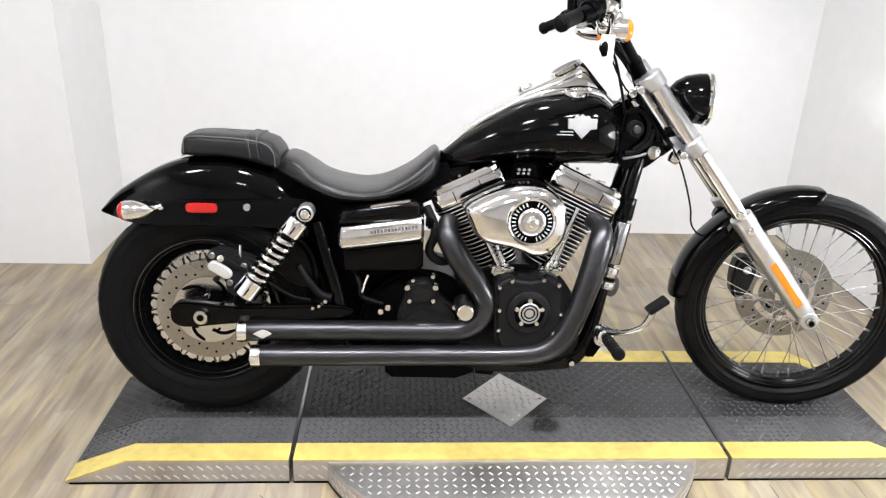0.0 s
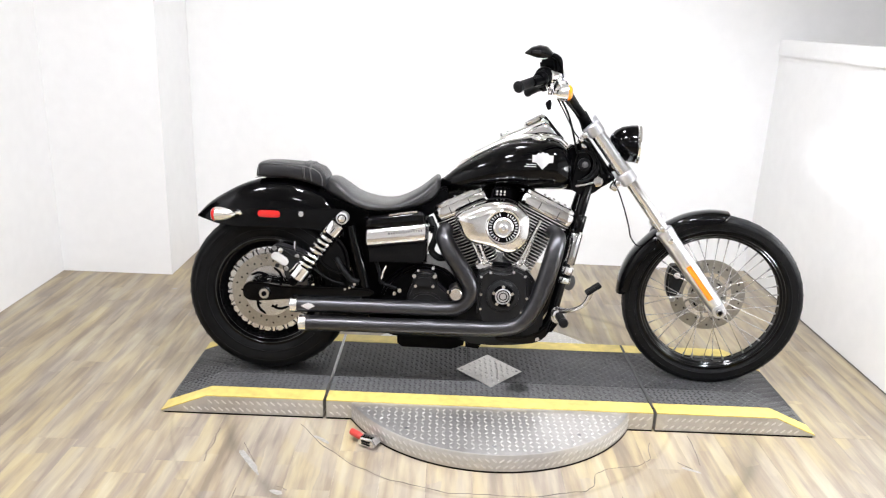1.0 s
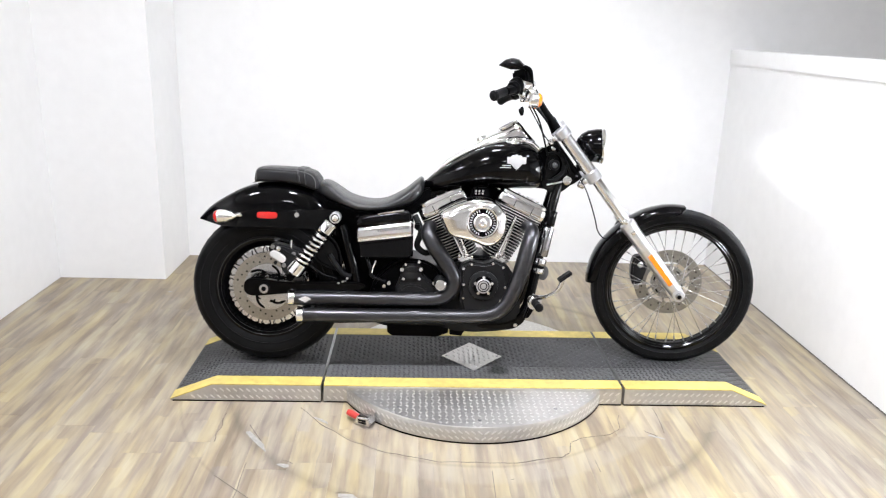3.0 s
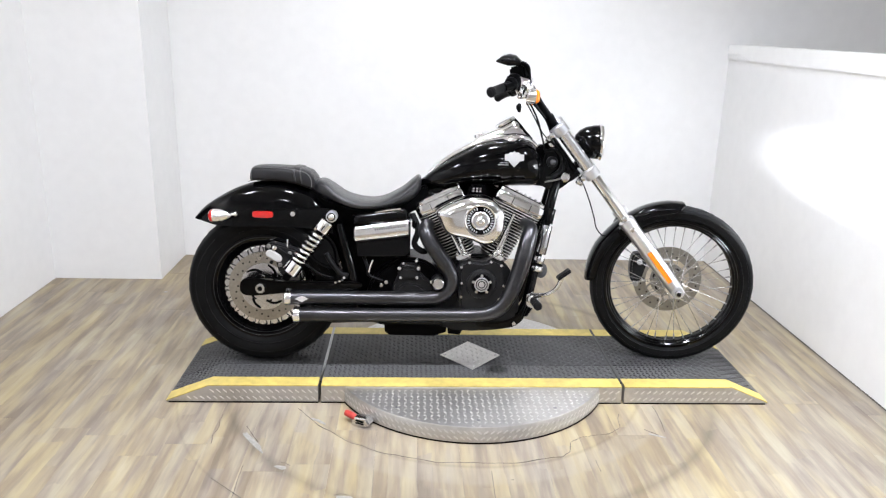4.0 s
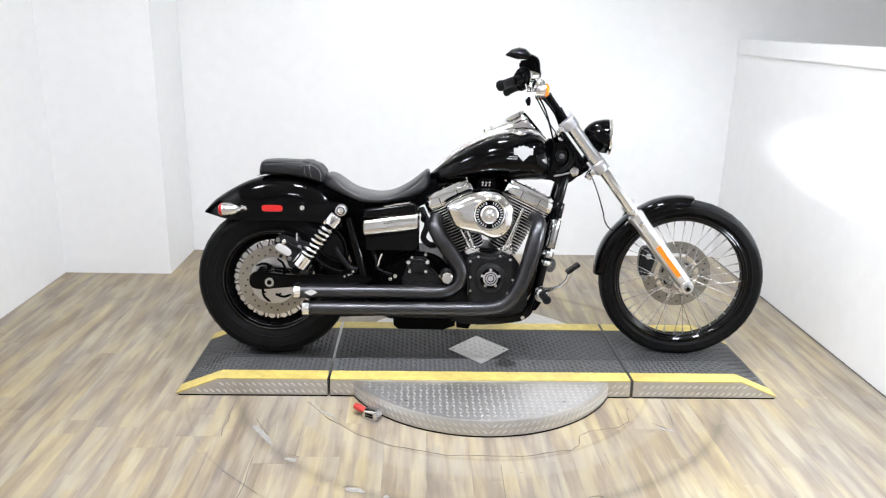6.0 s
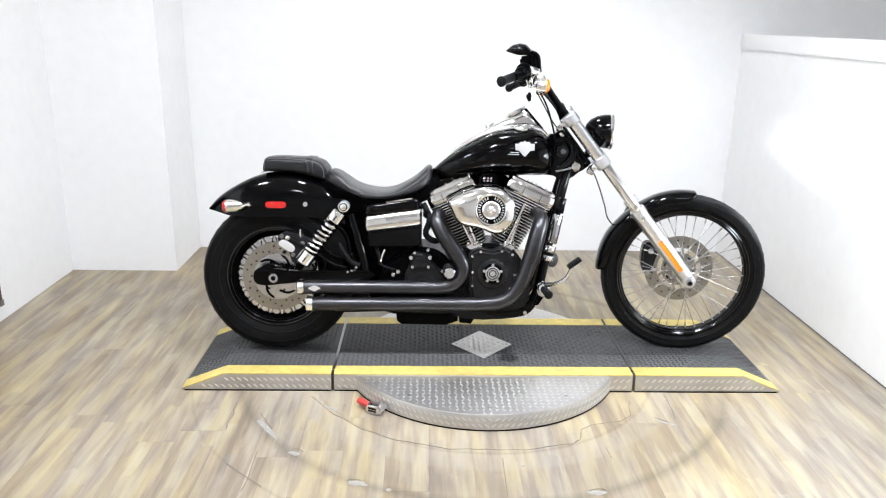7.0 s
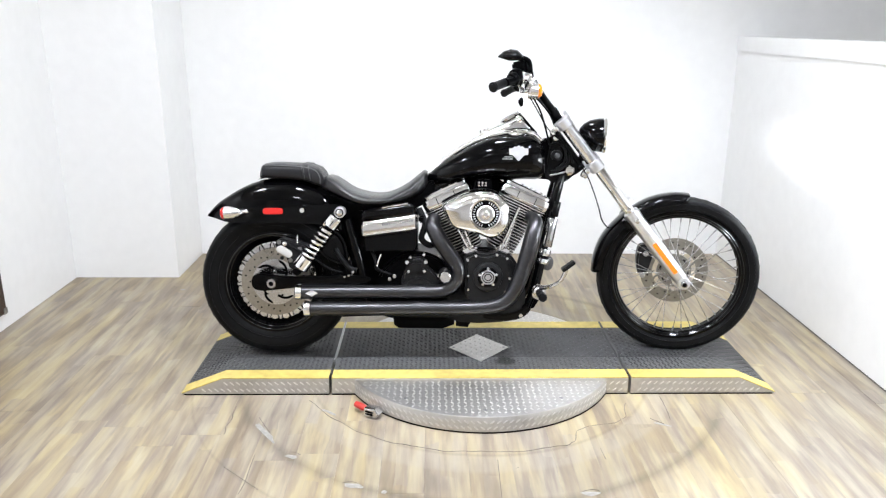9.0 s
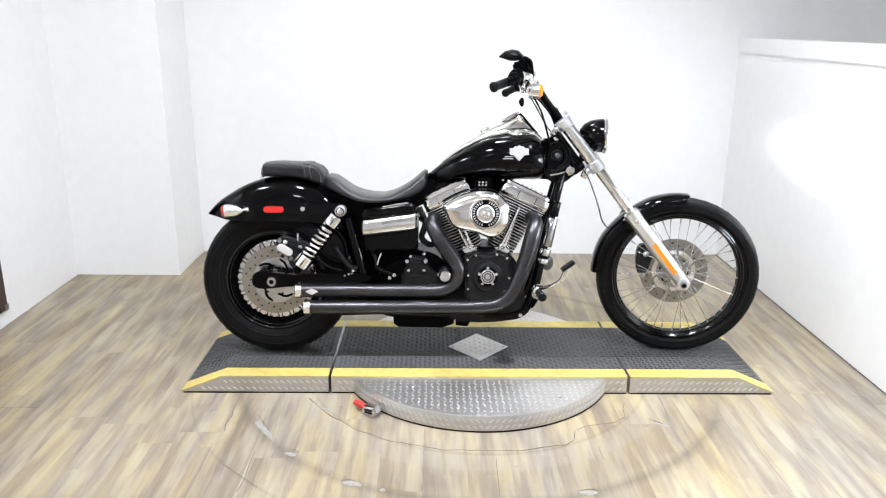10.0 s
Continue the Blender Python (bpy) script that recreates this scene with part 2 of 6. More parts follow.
    both = N.new("ShaderNodeVectorMath")
    both.operation = "MULTIPLY"
    L.new(ramp.outputs[0], both.inputs[0])
    L.new(tint.outputs[0], both.inputs[1])
    mul = N.new("ShaderNodeVectorMath")
    mul.operation = "SCALE"
    rubbed = N.new("ShaderNodeMix")
    rubbed.data_type = "RGBA"
    L.new(worn, rubbed.inputs["Factor"])
    L.new(both.outputs[0], rubbed.inputs["A"])
    rubbed.inputs["B"].default_value = (0.295, 0.265, 0.225, 1)
    L.new(rubbed.outputs["Result"], mul.inputs[0])
    L.new(shade, mul.inputs["Scale"])
    L.new(mul.outputs[0], bsdf.inputs["Base Color"])
    L.new(math("ADD", math("MULTIPLY", patch, 0.25), 0.3), bsdf.inputs["Roughness"])
    b = N.new("ShaderNodeBump")
    b.inputs["Strength"].default_value, b.inputs["Distance"].default_value = 0.15, 0.002
    L.new(streak, b.inputs["Height"])
    L.new(b.outputs[0], bsdf.inputs["Normal"])
    return m


PLANK = plank_material()

# ---- mesh helpers ----
def finish(name, bm, mat, angle=38):
    me = bpy.data.meshes.new(name)
    bmesh.ops.recalc_face_normals(bm, faces=bm.faces)
    bm.to_mesh(me)
    bm.free()
    for one in mat if isinstance(mat, (list, tuple)) else [mat]:
        me.materials.append(one)
    me.shade_smooth()
    me.set_sharp_from_angle(angle=radians(angle))
    return me


def part(name, bm, mat, parent, label=""):
    ob = new(name, finish(name, bm, mat))
    ob.parent = parent
    return tagged(ob, label) if label else ob


def thing(name, bm, mat, label, category, group="", kind=""):
    return tagged(new(name, finish(name, bm, mat)), label, category, group, kind)


def base(name, m, label, category, group="", kind=""):
    ob = new(name)
    ob.empty_display_size = 0.1
    ob.matrix_basis = m
    return tagged(ob, label, category, group, kind)


def box(x0, x1, y0, y1, z0, z1, bevel=0.0, segments=2, bm=None):
    bm = bm or bmesh.new()
    m = Matrix.Translation(((x0 + x1) / 2, (y0 + y1) / 2, (z0 + z1) / 2)) @ Matrix.Diagonal((x1 - x0, y1 - y0, z1 - z0, 1))
    made = bmesh.ops.create_cube(bm, size=1, matrix=m)
    if bevel:
        bmesh.ops.bevel(bm, geom=list({e for v in made["verts"] for e in v.link_edges}), offset=bevel, segments=segments, affect="EDGES", clamp_overlap=True)
    return bm


def smooth_path(pts, per=6, closed=False):
    """Catmull-Rom curve through the points (tuples of any length)."""
    p = [Vector(q) for q in pts]
    n, out = len(p), []
    for i in range(n if closed else n - 1):
        a, b, c, d = (p[(i + k) % n] if closed else p[min(max(i + k, 0), n - 1)] for k in (-1, 0, 1, 2))
        for s in range(per):
            t = s / per
            out.append(0.5 * (2 * b + (c - a) * t + (2 * a - 5 * b + 4 * c - d) * t * t + (3 * b - a - 3 * c + d) * t ** 3))
    if not closed:
        out.append(p[-1])
    return out


def rings(bm, loops, cap=(True, True), closed=False):
    """Skin a list of loops of equal length."""
    vs = [[bm.verts.new(c) for c in loop] for loop in loops]
    n = len(vs[0])
    pairs = list(zip(vs, vs[1:])) + ([(vs[-1], vs[0])] if closed else [])
    for a, b in pairs:
        for i in range(n):
            bm.faces.new((a[i], a[(i + 1) % n], b[(i + 1) % n], b[i]))
    if not closed:
        if cap[0]:
            bm.faces.new(vs[0])
        if cap[1]:
            bm.faces.new(vs[-1])
    return bm


def tube(pts, r, n=14, per=6, bm=None, smooth=True, cap=(True, True)):
    """A round bar along a curve; r is one radius or one for each point."""
    bm = bm or bmesh.new()
    rr = r if isinstance(r, (list, tuple)) else [r] * len(pts)
    path = smooth_path([(*p, q) for p, q in zip(pts, rr)], per) if smooth and len(pts) > 2 else [Vector((*p, q)) for p, q in zip(pts, rr)]
    pos, rad = [p.to_3d() for p in path], [p[3] for p in path]
    t0 = (pos[1] - pos[0]).normalized()
    u = t0.orthogonal().normalized()
    loops = []
    for i, c in enumerate(pos):
        t = (pos[min(i + 1, len(pos) - 1)] - pos[max(i - 1, 0)]).normalized()
        u = (u - t * u.dot(t)).normalized()
        w = t.cross(u)
        loops.append([c + rad[i] * (u * math.cos(a) + w * math.sin(a)) for a in (2 * math.pi * k / n for k in range(n))])
    return rings(bm, loops, cap)


def lathe(profile, origin, axis, n=40, bm=None, cap=(True, True)):
    """Turn (along, radius) pairs round an axis."""
    bm = bm or bmesh.new()
    axis = Vector(axis).normalized()
    u = axis.orthogonal().normalized()
    w = axis.cross(u)
    loops = [[Vector(origin) + axis * h + max(r, 1e-4) * (u * math.cos(a) + w * math.sin(a)) for a in (2 * math.pi * k / n for k in range(n))] for h, r in profile]
    return rings(bm, loops, cap)


def ring_lathe(profile, origin, axis, n=72, bm=None):
    """Turn a closed (along, radius) outline round an axis: a hoop."""
    bm = bm or bmesh.new()
    axis = Vector(axis).normalized()
    u = axis.orthogonal().normalized()
    w = axis.cross(u)
    loops = []
    for k in range(n):
        a = 2 * math.pi * k / n
        d = u * math.cos(a) + w * math.sin(a)
        loops.append([Vector(origin) + axis * h + d * r for h, r in profile])
    return rings(bm, loops, closed=True)


def prism(outline, y0, y1, bevel=0.004, segments=2, bm=None):
    """A plate with an outline in x and z, from y0 to y1, its edges rounded."""
    bm = bm or bmesh.new()
    front = [bm.verts.new((x, y0, z)) for x, z in outline]
    back = [bm.verts.new((x, y1, z)) for x, z in outline]
    n = len(front)
    f1, f2 = bm.faces.new(front), bm.faces.new(back[::-1])
    for i in range(n):
        bm.faces.new((front[i], back[i], back[(i + 1) % n], front[(i + 1) % n]))
    if bevel:
        bmesh.ops.recalc_face_normals(bm, faces=bm.faces)
        bmesh.ops.bevel(bm, geom=list(f1.edges) + list(f2.edges), offset=bevel, segments=segments, affect="EDGES", clamp_overlap=True)
    return bm


def interp(table, x):
    return float(np.interp(x, [a for a, _ in table], [b for _, b in table]))


def pillow(xs, top, bottom, half, power=2.6, n=36):
    """A closed body lofted along x from its side outline and half width."""
    loops = []
    for x in xs:
        zt, zb, w = interp(top, x), interp(bottom, x), interp(half, x)
        c, h = (zt + zb) / 2, max((zt - zb) / 2, 0.001)
        loop = []
        for k in range(n):
            a = 2 * math.pi * k / n
            ca, sa = math.cos(a), math.sin(a)
            loop.append((x, w * math.copysign(abs(ca) ** (2 / power), ca), c + h * math.copysign(abs(sa) ** (2 / power), sa)))
        loops.append(loop)
    return rings(bmesh.new(), loops)


def bolt(origin, axis, r=0.007, h=0.006, n=12):
    return lathe([(-0.004, r), (h * 0.6, r), (h, r * 0.75)], origin, axis, n)

# ---- the room ----
X0, X1, Y1 = -1.45, 2.575, 1.69       # left wall, half wall, back wall
TOP = 2.75


def wall(name, bm, label, mat=None):
    return thing(name, bm, mat or WALL, label, "wall", kind="structure")


wall("wall_back", box(-0.84, 5.4, Y1, Y1 + 0.12, 0, TOP), "smooth white painted wall behind the motorcycle")
wall("wall_jog", box(X0 - 0.12, -0.84, 1.2, Y1 + 0.12, 0, TOP), "white painted wall corner that juts into the bay")
wall("wall_left", box(X0 - 0.12, X0, -5.6, 1.2, 0, TOP), "white painted side wall")
half_wall = wall("half_wall", box(X1, X1 + 0.12, -2.6, Y1, 0, 1.31), "low white partition wall beside the bay")
part("cap_board", box(X1 - 0.012, X1 + 0.135, -2.6, Y1 - 0.003, 1.31, 1.4, 0.004), WALL, half_wall, "white capping board along the top")
wall("wall_far_side", box(5.4, 5.52, -5.6, 2.42, 0, TOP), "tan side wall of the space beyond", TAN_WALL)
# the end wall is unseen; its grey is set for the chrome's reflections
wall("wall_behind", box(X0 - 0.12, 5.52, -5.72, -5.6, 0, TOP), "plain unseen wall added to close the other end of the room", DIM_WALL)
thing("ceiling", box(X0 - 0.12, 5.52, -5.72, 2.42, TOP, TOP + 0.1), CEILING, "plain off-white ceiling", "ceiling", kind="structure")

# ceiling lights: round flush lamps
def ceiling_light(x, y, power, size=0.25, group="ceiling lights"):
    ob = base("ceiling_light", pose(x, y, TOP), "round flush ceiling lamp, switched on", "lamp", group)
    s = size / 2
    part("frame", ring_lathe([(0.0, s), (0.03, s), (0.034, s + 0.006), (0.03, s + 0.016), (0.0, s + 0.02)], (0, 0, 0), (0, 0, -1), 40), WALL, ob)
    part("diffuser", lathe([(0.0, s - 0.001), (0.026, s - 0.001), (0.03, s - 0.01)], (0, 0, 0), (0, 0, -1), 40), LAMP, ob, "glowing white diffuser")
    lamp = bpy.data.lights.new("lamp", "AREA")
    lamp.shape, lamp.size, lamp.energy, lamp.color = "DISK", size, power, LAMP_COLOR if x < 1.5 else COOL_LAMP_COLOR
    lo = new("lamp", lamp)
    lo.matrix_basis = pose(x, y, TOP - 0.045)
    return ob


# unseen lamp added to brighten the wall beyond the partition
ceiling_light(3.9, -1.6, 7)
for lx, ly, lp in LAMPS:
    ceiling_light(lx, ly, lp)

# unseen spotlight added to throw the bright patch, aimed along the partition
spot_body = base("clip_spotlight", look((2.32, -1.8, 0.9), (2.575, -0.7, 0.885)), "unseen spotlight added to throw the bright patch on the partition", "lamp")
part("housing", lathe([(-0.12, 0.02), (-0.1, 0.035), (-0.01, 0.04), (0.0, 0.038)], (0, 0, 0.025), (0, 0, -1), 28, cap=(True, False)), BLACK_SATIN, spot_body)
part("clip", box(0.03, 0.262, -0.012, 0.012, 0.06, 0.085), BLACK_SATIN, spot_body)
sl = bpy.data.lights.new("spot", "SPOT")
sl.energy, sl.spot_size, sl.spot_blend, sl.shadow_soft_size, sl.color = 9500, radians(15.5), 0.5, 0.03, (0.9, 0.95, 1.0)
so = new("spot", sl)
so.matrix_basis = look((2.32, -1.8, 0.9), (2.575, -0.65, 0.88))

# dark-framed board hung low on the left wall
board = base("framed_board", pose(X0, 0.397, 0.09), "dark brown wooden framed board fixed to the white wall", "board")
part("frame", box(0.002, 0.03, -0.07, 0.0, 0, 1.55, 0.004), DARK_WOOD, board)
part("frame", box(0.002, 0.03, -0.98, -0.91, 0, 1.55, 0.004), DARK_WOOD, board)
part("frame", box(0.002, 0.028, -0.91, -0.07, 0, 0.06, 0.004), DARK_WOOD, board)
part("frame", box(0.002, 0.028, -0.91, -0.07, 1.49, 1.55, 0.004), DARK_WOOD, board)
part("panel", box(0.002, 0.012, -0.91, -0.07, 0.06, 1.49), BLACK_SATIN, board, "dark panel inside the frame")
part("corner_bracket", box(0.03, 0.034, -0.03, 0.0, 0.0, 0.03), STEEL_EDGE, board, "small metal corner")

# ---- the turntable platform ----
platform = base("display_platform", pose(0, 0, 0), "low display platform with black tread mats and yellow edges", "platform")
PX0, PX1, PS0, PS1, PY = -0.353, 2.098, 0.257, 1.49, 0.302
T0, T1 = -0.182, 1.943


def ramp_body(outline):
    return prism(outline, -PY, PY, 0.0)


G = 0.006
part("rear_ramp", ramp_body([(PX0, 0.002), (PS0 - G, 0.002), (PS0 - G, H - 0.004), (T0, H - 0.004), (PX0, 0.006)]), PLATE, platform, "checker-plate ramp section")
part("deck", ramp_body([(PS0 + G, 0.002), (PS1 - G, 0.002), (PS1 - G, H - 0.004), (PS0 + G, H - 0.004)]), PLATE, platform, "checker-plate centre section")
part("front_ramp", ramp_body([(PS1 + G, 0.002), (PX1, 0.002), (PX1, 0.006), (T1, H - 0.004), (PS1 + G, H - 0.004)]), PLATE, platform, "checker-plate ramp section")
# contact shade in the gap at the foot, built as dark strips
for a, b in ((PX0 + 0.01, PS0 - G), (PS0 + G, PS1 - G), (PS1 + G, PX1 - 0.01)):
    part("foot_strip", box(a, b, -PY - 0.002, -PY + 0.02, 0.0, 0.005), BLACK_SATIN, platform, "dark strip standing in for contact shade along the foot")
part("seam_bar", box(PS0 - 0.004, PS0 + 0.004, -PY + 0.04, PY, H - 0.006, H + 0.001), STEEL_EDGE, platform, "steel strip in the joint")
part("seam_bar", box(PS1 - 0.004, PS1 + 0.004, -PY + 0.04, PY, H - 0.006, H + 0.001), GREY_CAST, platform, "blackened strip in the joint")
TAPE = 0.075
SPLIT = -0.098                        # line between the dark and the paler strip of mat


def skin(x0, x1, y0, y1, lift):
    """A sheet over the deck between two lines, following the ramps down."""
    xs = sorted({x0, x1} | {x for x in (T0, T1) if x0 < x < x1})

    def z(x):
        if x < T0:
            return 0.006 + (H - 0.01) * (x - PX0) / (T0 - PX0)
        if x > T1:
            return 0.006 + (H - 0.01) * (PX1 - x) / (PX1 - T1)
        return H - 0.004
    bm = bmesh.new()
    loops = []
    for x in xs:
        k = z(x)
        loops.append([(x, y0, k + 0.0005), (x, y1, k + 0.0005), (x, y1, k + lift), (x, y0, k + lift)])
    return rings(bm, loops), z


for a, b in ((PX0, PS0 - G), (PS0 + G, PS1 - G), (PS1 + G, PX1)):
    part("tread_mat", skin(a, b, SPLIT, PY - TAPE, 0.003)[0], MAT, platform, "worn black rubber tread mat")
    part("tread_mat", skin(a, b, -PY + TAPE, SPLIT - 0.002, 0.0025)[0], PALE_MAT, platform, "paler grey strip of tread mat")
    part("edge_tape", skin(a, b, -PY, -PY + TAPE, 0.0045)[0], YELLOW, platform, "scuffed yellow safety tape")
    part("edge_tape", skin(a, b, PY - TAPE, PY, 0.0045)[0], YELLOW, platform, "scuffed yellow safety tape")


def bar_mesh(cells, length, width, height):
    """Raised tread bars joined in one mesh: cells of (centre, along, across, normal)."""
    verts, faces = [], []
    for c, u, v, nrm in cells:
        k = len(verts)
        for s, w, h in ((-1, 0, 0), (-0.55, -1, 0), (0.55, -1, 0), (1, 0, 0), (0.55, 1, 0), (-0.55, 1, 0), (-0.6, 0, 1), (0.6, 0, 1)):
            verts.append(c + u * (s * length / 2) + v * (w * width / 2) + nrm * (h * height))
        for f in ((0, 1, 6), (1, 2, 7, 6), (2, 3, 7), (3, 4, 7), (4, 5, 6, 7), (5, 0, 6)):
            faces.append([k + i for i in f])
    me = bpy.data.meshes.new("tread_bars")
    me.from_pydata(verts, [], faces)
    return me


def bars(name, me, mat, parent, label):
    me.materials.append(mat)
    ob = new(name, me)
    ob.parent = parent
    return tagged(ob, label, kind="stuff")


def checker(x0, x1, y0, y1, pitch, zf, keep=None, turn=0.0):
    """Checker-plate cells on a level sheet: bars at right angles by turns."""
    cells, nx, ny = [], int((x1 - x0) / pitch), int((y1 - y0) / pitch)
    for i in range(nx):
        for j in range(ny):
            x, y = x0 + (i + 0.5) * pitch, y0 + (j + 0.5) * pitch
            if keep and not keep(x, y):
                continue
            a = radians(45 if (i + j) % 2 else -45) + turn
            u = Vector((math.cos(a), math.sin(a), 0))
            cells.append((Vector((x, y, zf(x))), u, Vector((-u.y, u.x, 0)), Vector((0, 0, 1))))
    return cells


mat_z = skin(PX0, PX1, 0, 0.1, 0)[1]
cells = checker(PX0 + 0.01, PX1 - 0.01, -PY + TAPE, PY - TAPE, 0.02, lambda x: mat_z(x) + 0.0032, lambda x, y: min(abs(x - PS0), abs(x - PS1)) > 0.012)
bars("tread_pattern", bar_mesh(cells, 0.019, 0.0062, 0.0024), TREAD, platform, "raised chevron tread of the mats")

part("mat_seam", box(0.7975, 0.8005, 0.02, PY - TAPE, H - 0.001, H + 0.0018), BLACK_SATIN, platform, "dark joint in the mat")

# sides: upright checker plate
cells = []
for i in range(int((PX1 - PX0) / 0.026)):
    x = PX0 + 0.013 + i * 0.026
    for j, z in enumerate((0.02, 0.05)):
        if z + 0.014 > mat_z(x) or min(abs(x - PS0), abs(x - PS1)) < 0.02 or 0.36 < x < 1.39:
            continue
        a = radians(40)
        u = Vector((math.cos(a), 0, math.sin(a) * (-1 if x < 0.875 else 1)))
        cells.append((Vector((x + (0.013 if j else 0), -PY, z)), u, Vector((-u.z, 0, u.x)), Vector((0, -1, 0))))
bars("side_tread", bar_mesh(cells, 0.024, 0.007, 0.002), PLATE_BAR, platform, "raised bars on the plate sides")

# round base plate under the deck
CX, CY, CR = 0.875, -0.03, 0.585
plate = base("turntable_disc", pose(CX, CY, 0), "round aluminium checker-plate turntable under the platform", "turntable")
bm = lathe([(0.004, CR - 0.004), (0.006, CR), (H - 0.012, CR), (H - 0.008, CR - 0.003)], (0, 0, 0), (0, 0, 1), 128)
part("disc", bm, PLATE, plate)
# the same contact shade under the disc, built as a dark ring
part("foot_ring", ring_lathe([(0.0, CR - 0.03), (0.0, CR + 0.001), (0.0055, CR + 0.001), (0.0055, CR - 0.03)], (0, 0, 0), (0, 0, 1), 128), BLACK_SATIN, plate, "dark ring standing in for contact shade under the rim")
cells = checker(-CR, CR, -CR, CR, 0.025, lambda x: H - 0.0081, lambda x, y: math.hypot(x, y) < CR - 0.012 and (y + CY < -PY - 0.008 or y + CY > PY + 0.008))
bars("disc_tread", bar_mesh(cells, 0.0165, 0.0052, 0.0022), PLATE_BAR, plate, "raised checker pattern")
cells = []
for k in range(150):
    a = 2 * math.pi * k / 150
    out = Vector((math.cos(a), math.sin(a), 0))
    tang = Vector((-out.y, out.x, 0))
    for j, z in enumerate((0.022, 0.046)):
        u = (tang * 0.8 + Vector((0, 0, 0.6 if math.cos(a) > 0 else -0.6))).normalized()
        cells.append((out * CR + tang * (0.012 * j) + Vector((0, 0, z)), u, u.cross(out), out))
bars("rim_tread", bar_mesh(cells, 0.024, 0.007, 0.002), PLATE_BAR, plate, "raised bars round the rim")
for k in range(5):
    a = radians(200 + 35 * k)
    part("screw", bolt((0.53 * math.cos(a), 0.53 * math.sin(a), H - 0.008), (0, 0, 1), 0.008, 0.001), STEEL_EDGE, plate)

# diamond plate set in the middle of the mat
diamond = base("diamond_plate", pose(0.884, -0.003, H), "loose diamond of checkered aluminium screwed to the mat", "plate")
part("sheet", prism([(-0.134, 0), (0, -0.148), (0.134, 0), (0, 0.148)], 0.0, 0.002, 0.0005), PLATE, diamond).rotation_euler = (radians(90), 0, 0)
cells = checker(-0.134, 0.134, -0.148, 0.148, 0.022, lambda x: 0.0022, lambda x, y: abs(x) / 0.134 + abs(y) / 0.148 < 0.86)
bars("sheet_tread", bar_mesh(cells, 0.016, 0.0052, 0.002), PLATE_BAR, diamond, "raised checker pattern")
for sx in (-0.112, 0.112):
    part("screw", bolt((sx, 0, 0.002), (0, 0, 1), 0.006, 0.002), STEEL_EDGE, diamond)

# foot brake of the turntable
clampb = base("turntable_latch", pose(0.40, -0.455, 0.0, 0, 0, -28), "small steel latch with a red grip beside the turntable", "latch")
part("bracket", prism([(0.01, 0.002), (0.075, 0.002), (0.085, 0.02), (0.07, 0.04), (0.02, 0.034)], -0.02, 0.02, 0.004), POLISHED, clampb)
part("slot", box(0.028, 0.062, -0.023, -0.018, 0.012, 0.017), BLACK_SATIN, clampb)
part("slot", box(0.028, 0.062, -0.023, -0.018, 0.022, 0.027), BLACK_SATIN, clampb)
part("grip", tube([(0.02, 0, 0.022), (-0.005, 0.004, 0.025), (-0.034, 0.008, 0.028)], [0.01, 0.0135, 0.012], 14), CLAMP_RED, clampb, "red plastic grip")

# ---- the motorcycle ----
# built upright: x forward, -y its right side, z up from the tyres' contact; then leaned over a little
bike = base("motorcycle", pose(0, -0.015, H - 0.001, -7), "glossy black cruiser motorcycle with chrome engine and dark exhausts", "motorcycle")
SIDE = Vector((0, -1, 0))


def cyl(a, b, r, n=24, bm=None):
    return tube([a, b], r, n, bm=bm, smooth=False)


def capped(a, b, r, edge=0.003, n=28):
    """A short bar with rounded rims."""
    a, b = Vector(a), Vector(b)
    ln = (b - a).length
    return lathe([(0, r - edge), (edge * 0.4, r - edge * 0.3), (edge, r), (ln - edge, r), (ln - edge * 0.4, r - edge * 0.3), (ln, r - edge)], a, b - a, n)


